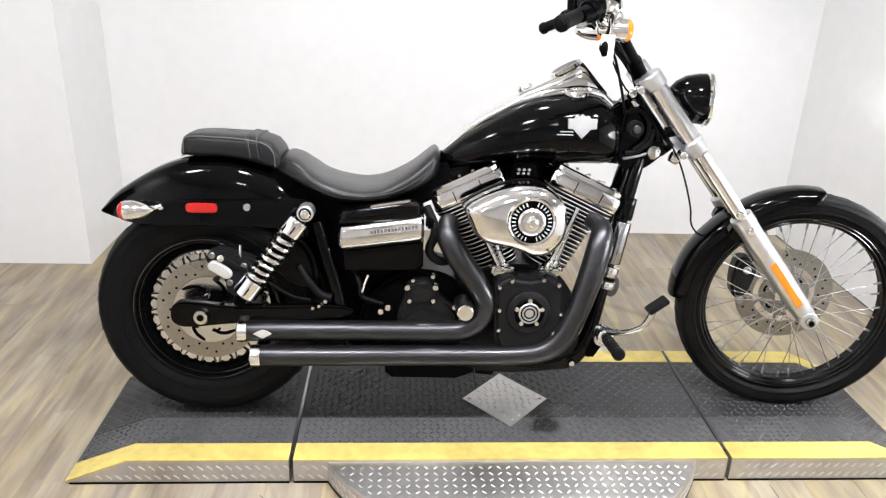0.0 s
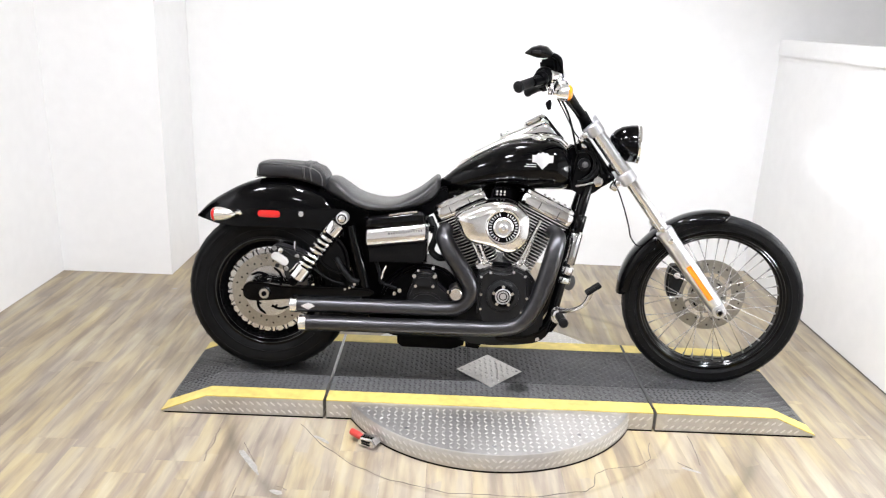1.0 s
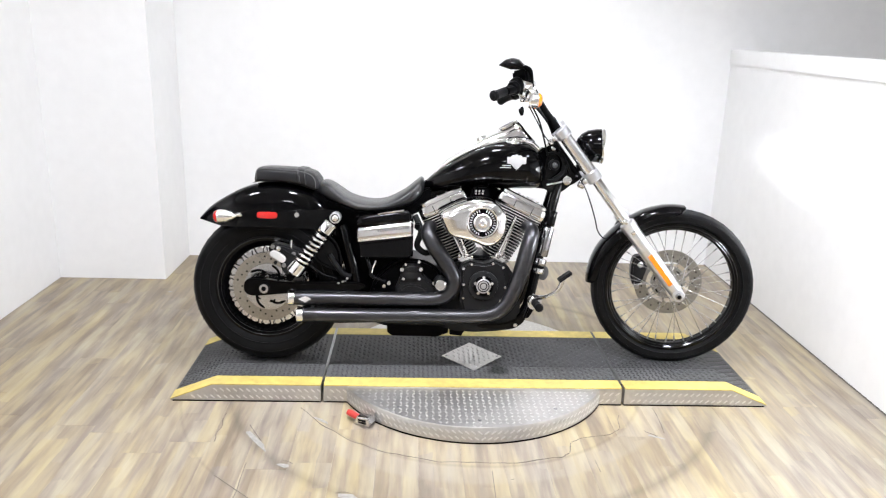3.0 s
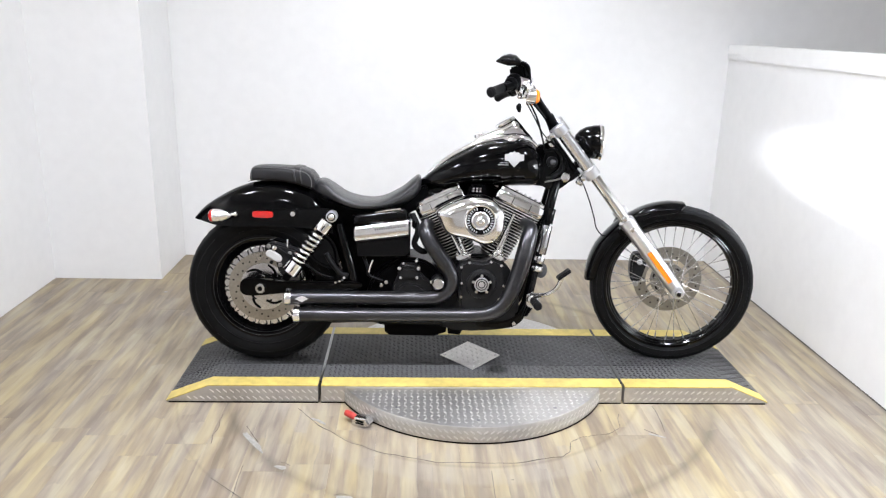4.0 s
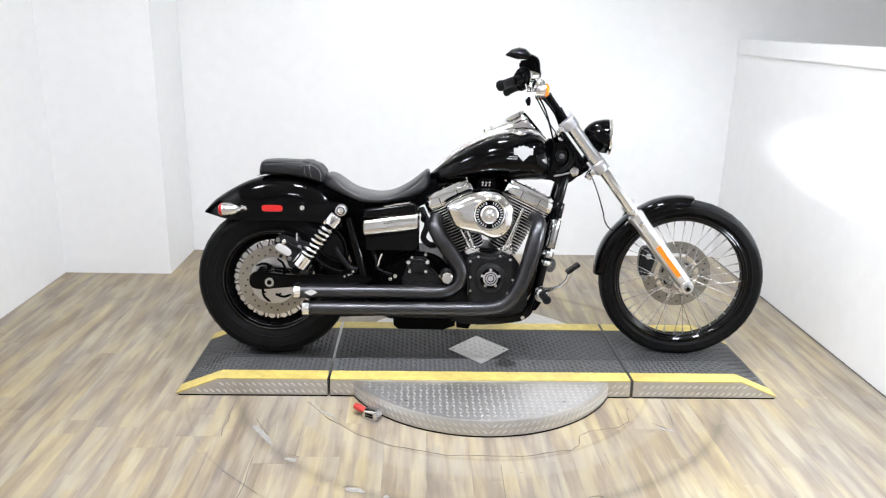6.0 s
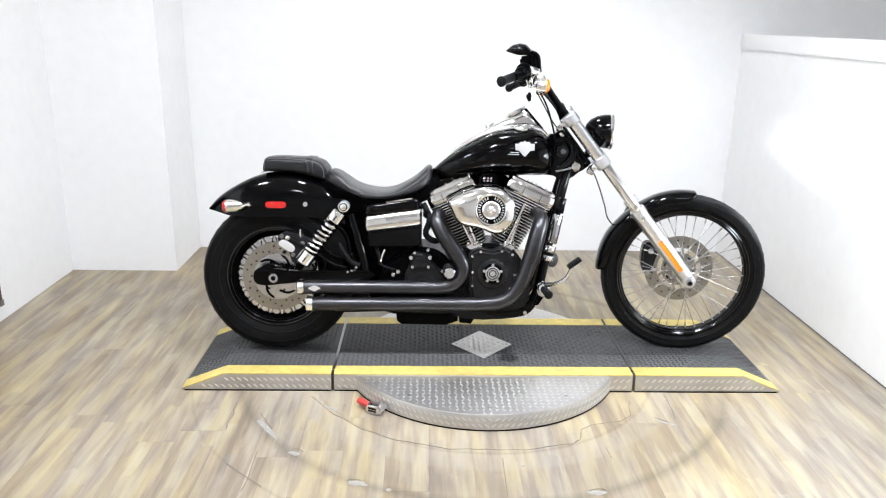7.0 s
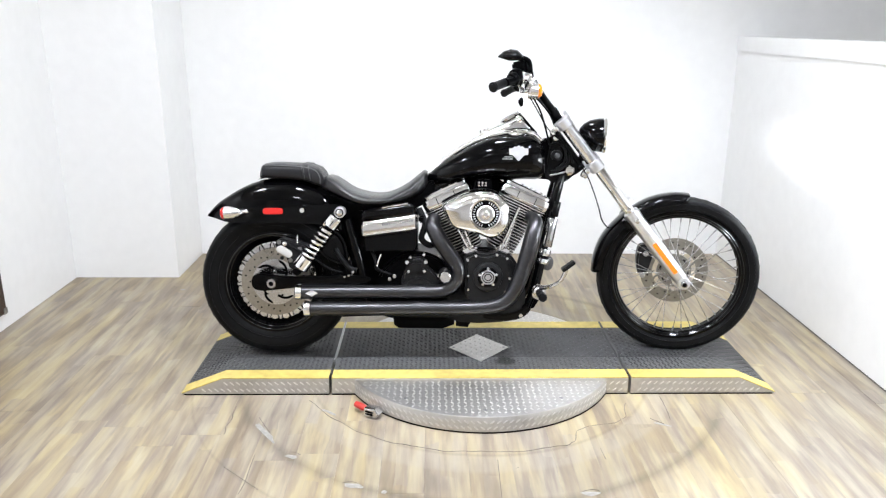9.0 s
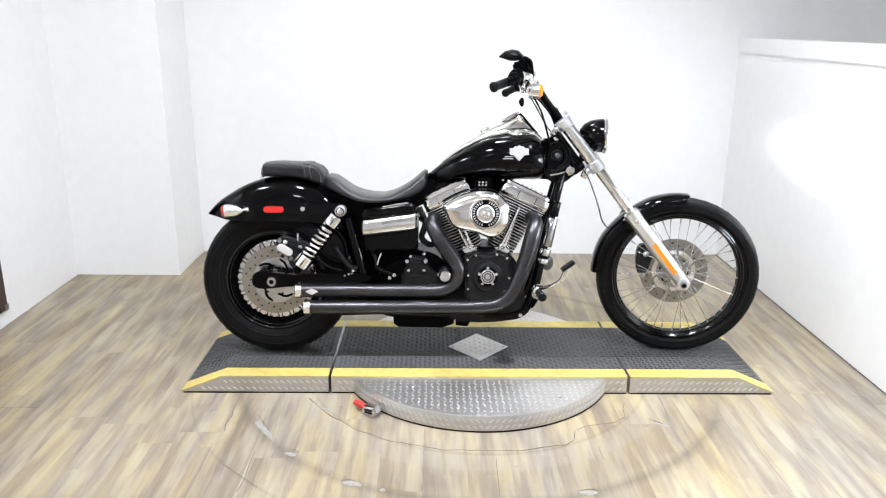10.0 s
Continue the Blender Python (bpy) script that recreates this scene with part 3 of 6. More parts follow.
def wheel(name, x, z, r_rim, rim_w, r_tyre, tyre_w, spoke_n, hub_r, hub_w, label, deep=0.018, nipple=STEEL_EDGE):
    """Black laced wheel: the rim holds the tyre, hub and spokes."""
    c = Vector((x, 0, z))
    w = rim_w / 2
    rim = ring_lathe([(-w, r_rim), (-w, r_rim + 0.014), (-w * 0.8, r_rim + 0.014), (-w * 0.72, r_rim + 0.002), (-w * 0.4, r_rim + 0.006 - deep), (w * 0.4, r_rim + 0.006 - deep),
                      (w * 0.72, r_rim + 0.002), (w * 0.8, r_rim + 0.014), (w, r_rim + 0.014), (w, r_rim), (w * 0.8, r_rim - 0.006), (w * 0.5, r_rim - deep), (-w * 0.5, r_rim - deep), (-w * 0.8, r_rim - 0.006)],
                     c, (0, 1, 0), 96)
    top = part(name, rim, RIM_BLACK, bike, label)
    # metallic beads on the rim's lips and steps, added to give bright glints
    for yy, rr in ((-w, r_rim + 0.004), (-w * 0.8, r_rim - 0.006), (-w * 0.5, r_rim - deep), (w * 0.5, r_rim - deep)):
        part("rim_lip", ring_lathe([(math.cos(q) * 0.002, rr + math.sin(q) * 0.002) for q in (math.pi * k / 4 for k in range(8))], c + Vector((0, yy - 0.0005, 0)), (0, 1, 0), 96), LIP, top)
    ri, t = r_rim + 0.006, tyre_w / 2
    h = r_tyre - ri
    prof = [(-w * 0.9, ri), (-w, ri + 0.012), (-t * 0.93, ri + h * 0.3), (-t, ri + h * 0.55), (-t * 0.97, ri + h * 0.7), (-t * 0.86, ri + h * 0.84), (-t * 0.6, ri + h * 0.945), (-t * 0.3, ri + h * 0.99), (0, r_tyre)]
    prof = prof + [(-a, b) for a, b in prof[-2::-1]] + [(w * 0.7, ri + 0.004), (-w * 0.7, ri + 0.004)]
    carcass = ring_lathe(prof, c, (0, 1, 0), 120)
    for f in carcass.faces:
        m = f.calc_center_median() - c
        f.material_index = 1 if math.hypot(m.x, m.z) > ri + h * 0.88 else 0
    part("tyre", carcass, [TYRE, CROWN], top, "worn black road tyre")
    for s in (-1, 1):
        for q, rr in ((0.3, 0.0018), (0.62, 0.0012)):
            rad = ri + h * q
            yy = s * (t * (0.93 if q < 0.5 else 0.99) + 0.0002)
            part("sidewall_line", ring_lathe([(-rr, rad - rr), (rr, rad - rr), (rr, rad + rr), (-rr, rad + rr)], c + Vector((0, yy, 0)), (0, 1, 0), 96), TYRE, top)
    # tread grooves cut slantwise across the crown
    cells = []
    for k in range(44):
        a = 2 * math.pi * k / 44
        for s in (-1, 1):
            d = Vector((math.cos(a), 0, math.sin(a)))
            tan = Vector((-math.sin(a), 0, math.cos(a)))
            yy = s * t * 0.42
            rad = ri + h * 0.966
            u = (tan * 0.75 + Vector((0, s, 0)) * 0.66 - d * 0.12).normalized()
            cells.append((c + d * rad + Vector((0, yy, 0)), u, u.cross(d), d))
    bars("tread_groove", bar_mesh(cells, t * 0.85, 0.006, 0.0016), GROOVE, top, "slanting tread pattern")
    hw = hub_w / 2
    part("hub", lathe([(-hw, hub_r * 0.6), (-hw, hub_r), (-hw * 0.7, hub_r), (-hw * 0.6, hub_r * 0.62), (hw * 0.6, hub_r * 0.62), (hw * 0.7, hub_r), (hw, hub_r), (hw, hub_r * 0.6)], c, (0, 1, 0), 40), POLISHED, top, "polished hub")
    sp = finish("spoke", cyl((0, 0, 0), (0, 0, 1), 0.0014, 8), SPOKE)
    nip = finish("nipple", lathe([(0, 0.0034), (0.024, 0.0034), (0.028, 0.002)], (0, 0, 0), (0, 0, 1), 8), nipple)
    for k in range(spoke_n):
        s = 1 if k % 2 else -1
        lead = 1 if (k // 2) % 2 else -1
        a = 2 * math.pi * k / spoke_n
        a2 = a + lead * 0.92
        out = c + Vector((math.cos(a) * (r_rim - deep + 0.004), s * 0.006, math.sin(a) * (r_rim - deep + 0.004)))
        inn = c + Vector((math.cos(a2) * hub_r * 0.92, s * hw * 0.84, math.sin(a2) * hub_r * 0.92))
        d = out - inn
        ob = new("spoke", sp)
        ob.parent = top
        ob.matrix_basis = Matrix.Translation(inn) @ d.to_track_quat("Z", "Y").to_matrix().to_4x4() @ Matrix.Diagonal((1, 1, d.length, 1))
        ob = new("spoke_nipple", nip)
        ob.parent = top
        ob.matrix_basis = Matrix.Translation(out) @ (-d).to_track_quat("Z", "Y").to_matrix().to_4x4()
    return top, c


hole_me = finish("drilling", lathe([(0, 0.0038), (0.0062, 0.0038)], (0, 0, 0), (0, 1, 0), 10), BLACK_SATIN)


# dark slivers standing in for spokes that cross the bright petal plate
tick_me = finish("disc_slot", prism([(0.0, -0.0011), (0.024, -0.0016), (0.024, 0.0016), (0.0, 0.0011)], -0.0034, 0.0034, 0.0), BLACK_SATIN)
slot_me = finish("carrier_slot", prism(smooth_path([(-0.011, -0.003), (0.0, 0.0005), (0.011, -0.003), (0.013, 0.003), (0.0, 0.0075), (-0.013, 0.003)], 3, True), -0.0046, 0.0046, 0.0), BLACK_SATIN)


def spin(me, name, parent, o, a):
    ob = new(name, me)
    ob.parent = parent
    ob.matrix_basis = Matrix.Translation(o) @ Matrix.Rotation(-a, 4, "Y")


def brake_disc(c, y, r_out, r_in, parent, steel=STEEL, slots=0):
    d = part("brake_disc", ring_lathe([(-0.0025, r_in), (-0.0025, r_out), (0.0025, r_out), (0.0025, r_in)], c + Vector((0, y, 0)), (0, 1, 0), 80), steel, parent, "drilled steel brake disc")
    s = math.copysign(1, y)
    part("disc_carrier", ring_lathe([(-0.004, 0.03), (-0.004, r_in * (0.99 if slots else 0.8)), (0.004, r_in * (0.99 if slots else 0.8)), (0.004, 0.03)], c + Vector((0, y, 0)), (0, 1, 0), 48), POLISHED if slots else steel, parent, "bright slotted disc carrier")
    for k in range(6):
        a = 2 * math.pi * (k + 0.3) / 6
        p = [c + Vector((math.cos(a + o) * q, y, math.sin(a + o) * q)) for q, o in ((r_in * 0.72, 0), (r_in * 0.9, 0.06), (r_in * 1.06, 0.16))]
        if not slots:
            part("carrier_arm", tube(p, [0.006, 0.005, 0.006], 8), steel, parent)
        a += 0.5
        spin(slot_me, "carrier_slot", parent, c + Vector((math.cos(a) * r_in * 0.62, y, math.sin(a) * r_in * 0.62)), a - math.pi / 2)
        if slots:
            arc = [(math.cos(b) * q, math.sin(b) * q) for b, q in ((a - 0.15, 0.062), (a + 0.02, 0.077), (a + 0.3, 0.09), (a + 0.58, 0.097), (a + 0.56, 0.088), (a + 0.3, 0.079), (a + 0.07, 0.067), (a - 0.09, 0.056))]
            part("swept_gap", prism([(c.x + p, c.z + q) for p, q in smooth_path(arc, 2, True)], y - 0.0048, y + 0.004, 0.0), BLACK_SATIN, parent)
    for k in range(30):
        a = 2 * math.pi * k / 30
        q = r_in + (r_out - r_in) * (0.2 + 0.22 * (k % 3))
        spin(hole_me, "drilling", parent, c + Vector((math.cos(a) * q, y - 0.0031, math.sin(a) * q)), 0)
    for k in range(slots):
        a = 2 * math.pi * k / slots
        spin(tick_me, "disc_slot", parent, c + Vector((math.cos(a) * (r_out - 0.004), y + 0.0085, math.sin(a) * (r_out - 0.004))), a + 0.3 * (-1) ** k)
    for k in range(5):
        a = 2 * math.pi * k / 5 + 0.4
        part("disc_bolt", bolt(c + Vector((math.cos(a) * 0.042, y + s * 0.004, math.sin(a) * 0.042)), (0, s, 0), 0.007), CHROME, parent)
    return d


# wheels
RC, FC = (0.005, 0.322), (1.75, 0.342)
rear, rc = wheel("rear_wheel", *RC, 0.205, 0.15, 0.322, 0.178, 40, 0.055, 0.1, "black wire-spoked rear wheel", 0.034, CHROME)
brake_disc(rc, -0.066, 0.147, 0.1, rear, steel=DULL_DISC, slots=40)
petals = [(rc.x + math.cos(a) * r, rc.z + math.sin(a) * r) for a, r in ((2 * math.pi * k / 240, 0.162 + 0.0065 * abs(math.sin(20 * 2 * math.pi * k / 240)) ** 0.6) for k in range(240))]
part("petal_plate", prism(petals, -0.056, -0.053, 0.0006, 1), POLISHED, rear, "polished plate with a scalloped rim behind the disc")
part("hub_plate", lathe([(0, 0.098), (0.004, 0.1), (0.008, 0.098)], rc + Vector((0, -0.066, 0)), (0, 1, 0), 48), BLACK_SATIN, rear, "black plate behind the disc")
part("belt_pulley", ring_lathe([(-0.012, 0.1), (-0.012, 0.112), (0.012, 0.112), (0.012, 0.1)], rc + Vector((0, 0.1, 0)), (0, 1, 0), 60), BLACK_SATIN, rear, "black final drive pulley")
front, fc = wheel("front_wheel", *FC, 0.274, 0.056, 0.347, 0.084, 40, 0.034, 0.12, "black wire-spoked front wheel, steered slightly", 0.014)
brake_disc(fc, 0.066, 0.148, 0.095, front, steel=DISC_GREY)

# swing arm and rear axle
part("swingarm", prism(smooth_path([(-0.08, 0.345), (-0.07, 0.375), (-0.03, 0.385), (0.1, 0.372), (0.36, 0.376), (0.42, 0.36), (0.36, 0.338), (0.1, 0.322), (-0.03, 0.31), (-0.07, 0.32)], 4, True), -0.155, -0.12, 0.006), BLACK_GLOSS, bike, "black swing arm")
part("swingarm", prism(smooth_path([(-0.08, 0.345), (-0.07, 0.375), (-0.03, 0.385), (0.1, 0.372), (0.36, 0.376), (0.42, 0.36), (0.36, 0.338), (0.1, 0.322), (-0.03, 0.31), (-0.07, 0.32)], 4, True), 0.12, 0.155, 0.006), BLACK_GLOSS, bike, "black swing arm")
axle = part("rear_axle", lathe([(0, 0.019), (0.004, 0.021), (0.014, 0.021), (0.018, 0.018), (0.018, 0.01), (0.012, 0.009)], (0.006, -0.155, 0.346), SIDE, 24), POLISHED, bike, "polished rear axle nut")
part("axle_bore", lathe([(0, 0.009), (0.0185, 0.009)], (0.006, -0.155, 0.346), SIDE, 16), BLACK_SATIN, axle)
for bx, bz, br in ((0.116, 0.403, 0.011), (0.31, 0.372, 0.006), (0.327, 0.378, 0.006), (0.345, 0.392, 0.007), (0.497, 0.362, 0.0085), (0.517, 0.374, 0.009)):
    part("frame_bolt", bolt((bx, -0.158, bz), SIDE, br), CHROME, bike)

# rear caliper
cal = part("rear_caliper", prism([(0.022, 0.505), (0.03, 0.522), (0.05, 0.53), (0.075, 0.525), (0.14, 0.506), (0.158, 0.496), (0.15, 0.472), (0.122, 0.43), (0.125, 0.402), (0.095, 0.396), (0.078, 0.412), (0.07, 0.445), (0.066, 0.466), (0.03, 0.485)], -0.148, -0.085, 0.006), DARK_CAST, bike, "dark cast rear brake caliper")
part("caliper_plate", prism(smooth_path([(0.03, 0.492), (0.04, 0.502), (0.056, 0.501), (0.086, 0.482), (0.094, 0.468), (0.088, 0.455), (0.074, 0.453), (0.042, 0.472), (0.031, 0.48)], 4, True), -0.16, -0.147, 0.005, 3), EMBLEM, cal, "bright silver caliper insert")
part("brake_line", tube([(0.058, -0.15, 0.522), (0.08, -0.16, 0.51), (0.11, -0.158, 0.49), (0.15, -0.152, 0.47), (0.2, -0.148, 0.435), (0.25, -0.14, 0.4), (0.3, -0.13, 0.385)], 0.004, 10), RUBBER, cal)
part("banjo", capped((0.066, -0.165, 0.512), (0.066, -0.14, 0.512), 0.01), CHROME, cal)
part("bleed_screw", tube([(0.115, -0.14, 0.51), (0.116, -0.14, 0.545)], 0.004, 8, smooth=False), CHROME, cal)
for bx, bz in ((0.04, 0.516), (0.125, 0.488), (0.085, 0.44)):
    part("caliper_bolt", bolt((bx, -0.148, bz), SIDE, 0.009), STEEL_EDGE, cal)
part("pad_pin", bolt((0.05, -0.145, 0.45), SIDE, 0.008), DARK_CAST, cal)

# rear shock absorbers
def shock(y):
    top, low = Vector((0.3, y, 0.647)), Vector((0.118, y, 0.4))
    d = (low - top).normalized()
    ln = (low - top).length
    sh = part("shock_absorber", lathe([(0.0, 0.015), (ln, 0.015)], top, d, 20), BLACK_SATIN, bike, "chrome rear shock absorber")
    part("upper_cover", lathe([(0.026, 0.02), (0.028, 0.029), (0.034, 0.0315), (0.074, 0.0315), (0.078, 0.026)], top, d, 32), CHROME, sh, "chrome upper shroud")
    part("lower_cover", lathe([(ln - 0.072, 0.03), (ln - 0.07, 0.034), (ln - 0.02, 0.034), (ln - 0.014, 0.028)], top, d, 32), CHROME, sh, "chrome lower cover")
    u = d.orthogonal().normalized()
    w = d.cross(u)
    a0, a1, turns = 0.078, ln - 0.07, 7.5
    pts = []
    for k in range(int(turns * 16) + 1):
        f = k / (turns * 16)
        a = 2 * math.pi * turns * f
        pts.append(top + d * (a0 + (a1 - a0) * f) + (u * math.cos(a) + w * math.sin(a)) * 0.0275)
    part("spring", tube(pts, 0.0065, 8, smooth=False), CHROME, sh, "chrome coil spring")
    s = math.copysign(1, y)
    part("top_eye", capped(top + Vector((0, -0.026 * s, 0)), top + Vector((0, 0.03 * s, 0)), 0.022), SILVER, sh)
    part("eye_bolt", capped(top + Vector((0, 0.02 * s, 0)), top + Vector((0, 0.038 * s, 0)), 0.013), CHROME, sh)
    part("eye_gasket", ring_lathe([(0.0, 0.013), (0.0, 0.0165), (0.0012, 0.0165), (0.0012, 0.013)], top + Vector((0, 0.03 * s, 0)), (0, s, 0), 28), BLACK_SATIN, sh)
    part("cover_slot", tube([top + d * 0.044 + Vector((0, s * 0.031, 0)), top + d * 0.068 + Vector((0, s * 0.031, 0))], 0.0022, 6, smooth=False), BLACK_SATIN, sh)
    part("cover_slot", tube([top + d * (ln - 0.05) + Vector((0, s * 0.0335, 0)), top + d * (ln - 0.028) + Vector((0, s * 0.0335, 0))], 0.0022, 6, smooth=False), BLACK_SATIN, sh)
    part("lower_eye", capped(low + Vector((0, -0.02, 0)), low + Vector((0, 0.02, 0)), 0.017), BLACK_SATIN, sh)


shock(-0.165)
shock(0.165)

# rear fender: a hood over the tyre
F_TOP = [(-0.268, 0.622), (-0.245, 0.65), (-0.215, 0.676), (-0.157, 0.713), (-0.1, 0.742), (-0.037, 0.762), (0.031, 0.772), (0.076, 0.772), (0.121, 0.767), (0.166, 0.753), (0.211, 0.73), (0.245, 0.705), (0.3, 0.64)]
F_LOW = [(-0.268, 0.612), (-0.23, 0.604), (-0.185, 0.592), (-0.1, 0.585), (0.03, 0.59), (0.166, 0.585), (0.25, 0.58), (0.3, 0.56)]
tops = smooth_path(F_TOP, 4)
loops = []
for p in tops:
    zl = interp(F_LOW, p[0])
    w = 0.108 * (1 - 0.35 * max(0, (-0.12 - p[0]) / 0.14) ** 2)
    hgt = max(p[1] - zl, 0.004)
    outer = []
    for k in range(17):
        a = math.pi * k / 16
        ca, sa = math.cos(a), math.sin(a)
        outer.append((p[0], -w * math.copysign(abs(ca) ** 0.55, ca), zl + hgt * abs(sa) ** 0.72))
    inner = [(x, y * 0.955, zl + (z - zl) * 0.95) for x, y, z in outer][::-1]
    loops.append(outer + inner)
fender = part("rear_fender", rings(bmesh.new(), loops), BLACK_GLOSS, bike, "glossy black bobbed rear fender")
for s in (-1, 1):
    y0, y1 = sorted((s * 0.111, s * 0.124))
    part("fender_strut", prism(smooth_path([(-0.09, 0.644), (-0.04, 0.658), (0.1, 0.66), (0.27, 0.668), (0.315, 0.655), (0.3, 0.622), (0.2, 0.612), (0.05, 0.62), (-0.05, 0.63)], 4, True), y0, y1, 0.004), BLACK_GLOSS, fender, "black fender strut")
part("strut_bolt", bolt((0.141, -0.124, 0.644), SIDE, 0.0125, 0.01, 20), CHROME, fender)
part("side_reflector", prism(smooth_path([(-0.022, 0.64), (-0.018, 0.651), (0.0, 0.6535), (0.04, 0.6535), (0.058, 0.651), (0.062, 0.64), (0.058, 0.629), (0.04, 0.6265), (0.0, 0.6265), (-0.018, 0.629)], 3, True), -0.133, -0.124, 0.003), RED, fender, "red side reflector")
for s in (-1, 1):
    o = (-0.184, s * 0.155, 0.634)
    sig = part("turn_signal", lathe([(0.012, 0.027), (0.03, 0.0275), (0.048, 0.024), (0.068, 0.016), (0.082, 0.007), (0.086, 0.002)], o, (1, 0, 0.05), 32), CHROME, fender, "chrome bullet turn signal")
    part("lens", lathe([(-0.006, 0.006), (-0.003, 0.018), (0.004, 0.0245), (0.012, 0.0265)], o, (1, 0, 0.05), 32), RED, sig, "red lens")
    part("signal_arm", tube([(-0.145, s * 0.15, 0.636), (-0.12, s * 0.13, 0.637), (-0.09, s * 0.112, 0.638)], 0.0065, 10), CHROME, sig)
    part("arm_nut", capped((-0.092, s * 0.109, 0.638), (-0.092, s * 0.12, 0.638), 0.009), CHROME, sig)

# pillion pad with strap
P_TOP = [(-0.037, 0.79), (-0.034, 0.816), (-0.026, 0.826), (0.0, 0.829), (0.037, 0.83), (0.126, 0.826), (0.18, 0.82), (0.205, 0.81), (0.222, 0.79), (0.23, 0.768), (0.233, 0.752)]
P_BOT = [(-0.037, 0.768), (0.0, 0.764), (0.08, 0.764), (0.15, 0.752), (0.2, 0.735), (0.225, 0.73), (0.233, 0.742)]
P_W = [(-0.037, 0.08), (-0.02, 0.092), (0.05, 0.096), (0.15, 0.1), (0.21, 0.096), (0.233, 0.085)]
pil = part("pillion_seat", pillow([-0.037, -0.035, -0.03, -0.022, -0.008] + [0.01 + 0.0125 * k for k in range(16)] + [0.205, 0.214, 0.222, 0.228, 0.233], P_TOP, P_BOT, P_W, 4.2, 44), LEATHER, bike, "black leather pillion pad")


def pad_ring(x, grow, tilt):
    zt, zb, w = interp(P_TOP, x) + grow, interp(P_BOT, x) + 0.002, interp(P_W, x) + grow
    c, hgt, out = (zt + zb) / 2, (zt - zb) / 2, []
    for k in range(44):
        a = 2 * math.pi * k / 44
        ca, sa = math.cos(a), math.sin(a)
        z = c + hgt * math.copysign(abs(sa) ** (2 / 4.2), sa)
        out.append((x + tilt * (zt - z), w * math.copysign(abs(ca) ** (2 / 4.2), ca), z))
    return out


part("strap", rings(bmesh.new(), [pad_ring(0.138, 0.001, 0.12), pad_ring(0.14, 0.0045, 0.12), pad_ring(0.168, 0.0045, 0.12), pad_ring(0.17, 0.001, 0.12)]), LEATHER, pil, "stitched leather strap")
for sx in (0.143, 0.165):
    part("stitching", rings(bmesh.new(), [pad_ring(sx, 0.004, 0.12), pad_ring(sx + 0.0005, 0.0056, 0.12), pad_ring(sx + 0.0015, 0.0056, 0.12), pad_ring(sx + 0.002, 0.004, 0.12)]), THREAD, pil, "grey stitching")
seam = [(-0.03, -0.086, 0.776), (-0.028, -0.088, 0.81), (-0.02, -0.092, 0.819), (0.0, -0.094, 0.823), (0.06, -0.097, 0.822), (0.13, -0.101, 0.818), (0.175, -0.1, 0.81), (0.2, -0.098, 0.797), (0.213, -0.096, 0.775), (0.214, -0.095, 0.745)]
part("piping", tube(seam, 0.0016, 6), THREAD, pil, "grey piping along the seam")
part("pad_bracket", prism([(-0.06, 0.757), (-0.03, 0.772), (0.0, 0.774), (0.0, 0.766), (-0.03, 0.764)], -0.02, 0.02, 0.001), BLACK_SATIN, pil)

# rider's seat
S_TOP = [(0.216, 0.74), (0.222, 0.768), (0.24, 0.779), (0.266, 0.772), (0.294, 0.753), (0.339, 0.722), (0.396, 0.703), (0.453, 0.697), (0.509, 0.709), (0.577, 0.747), (0.622, 0.784), (0.645, 0.8), (0.657, 0.793)]
S_BOT = [(0.216, 0.725), (0.24, 0.708), (0.274, 0.692), (0.318, 0.677), (0.375, 0.659), (0.442, 0.657), (0.51, 0.661), (0.567, 0.671), (0.612, 0.692), (0.645, 0.72), (0.657, 0.745)]
S_W = [(0.216, 0.085), (0.238, 0.105), (0.3, 0.135), (0.4, 0.155), (0.5, 0.15), (0.58, 0.124), (0.64, 0.1), (0.657, 0.075)]
seat = part("rider_seat", pillow([p[0] for p in smooth_path(S_TOP, 4)], [(p[0], p[1]) for p in smooth_path(S_TOP, 4)], [(p[0], p[1]) for p in smooth_path(S_BOT, 4)], S_W, 3.0, 48), SEAT_LEATHER, bike, "black leather solo seat with a dipped bucket")
part("seat_seam", tube([(0.24, -0.106, 0.764), (0.262, -0.118, 0.752), (0.3, -0.138, 0.724), (0.36, -0.15, 0.69), (0.44, -0.153, 0.679), (0.52, -0.148, 0.688), (0.58, -0.126, 0.712), (0.63, -0.105, 0.75)], 0.0022, 6), LEATHER, seat)
part("seat_base", prism(smooth_path([(0.25, 0.70), (0.32, 0.665), (0.45, 0.65), (0.6, 0.7), (0.64, 0.75), (0.6, 0.7), (0.45, 0.66), (0.32, 0.68)], 4, True), -0.085, 0.085, 0.004), BLACK_SATIN, seat)

part("seat_pan", prism(smooth_path([(0.16, 0.66), (0.19, 0.725), (0.225, 0.748), (0.28, 0.72), (0.4, 0.668), (0.55, 0.69), (0.64, 0.745), (0.68, 0.76), (0.68, 0.7), (0.6, 0.64), (0.4, 0.6), (0.2, 0.6)], 3, True), -0.075, 0.075, 0.008), BLACK_SATIN, seat, "black pan under the seat")
part("inner_guard", prism([(0.2, 0.66), (0.3, 0.63), (0.4, 0.62), (0.6, 0.6), (0.59, 0.46), (0.52, 0.36), (0.4, 0.3), (0.34, 0.36), (0.315, 0.45), (0.27, 0.55)], -0.06, 0.06, 0.008), BLACK_SATIN, bike, "black inner guard behind the battery")

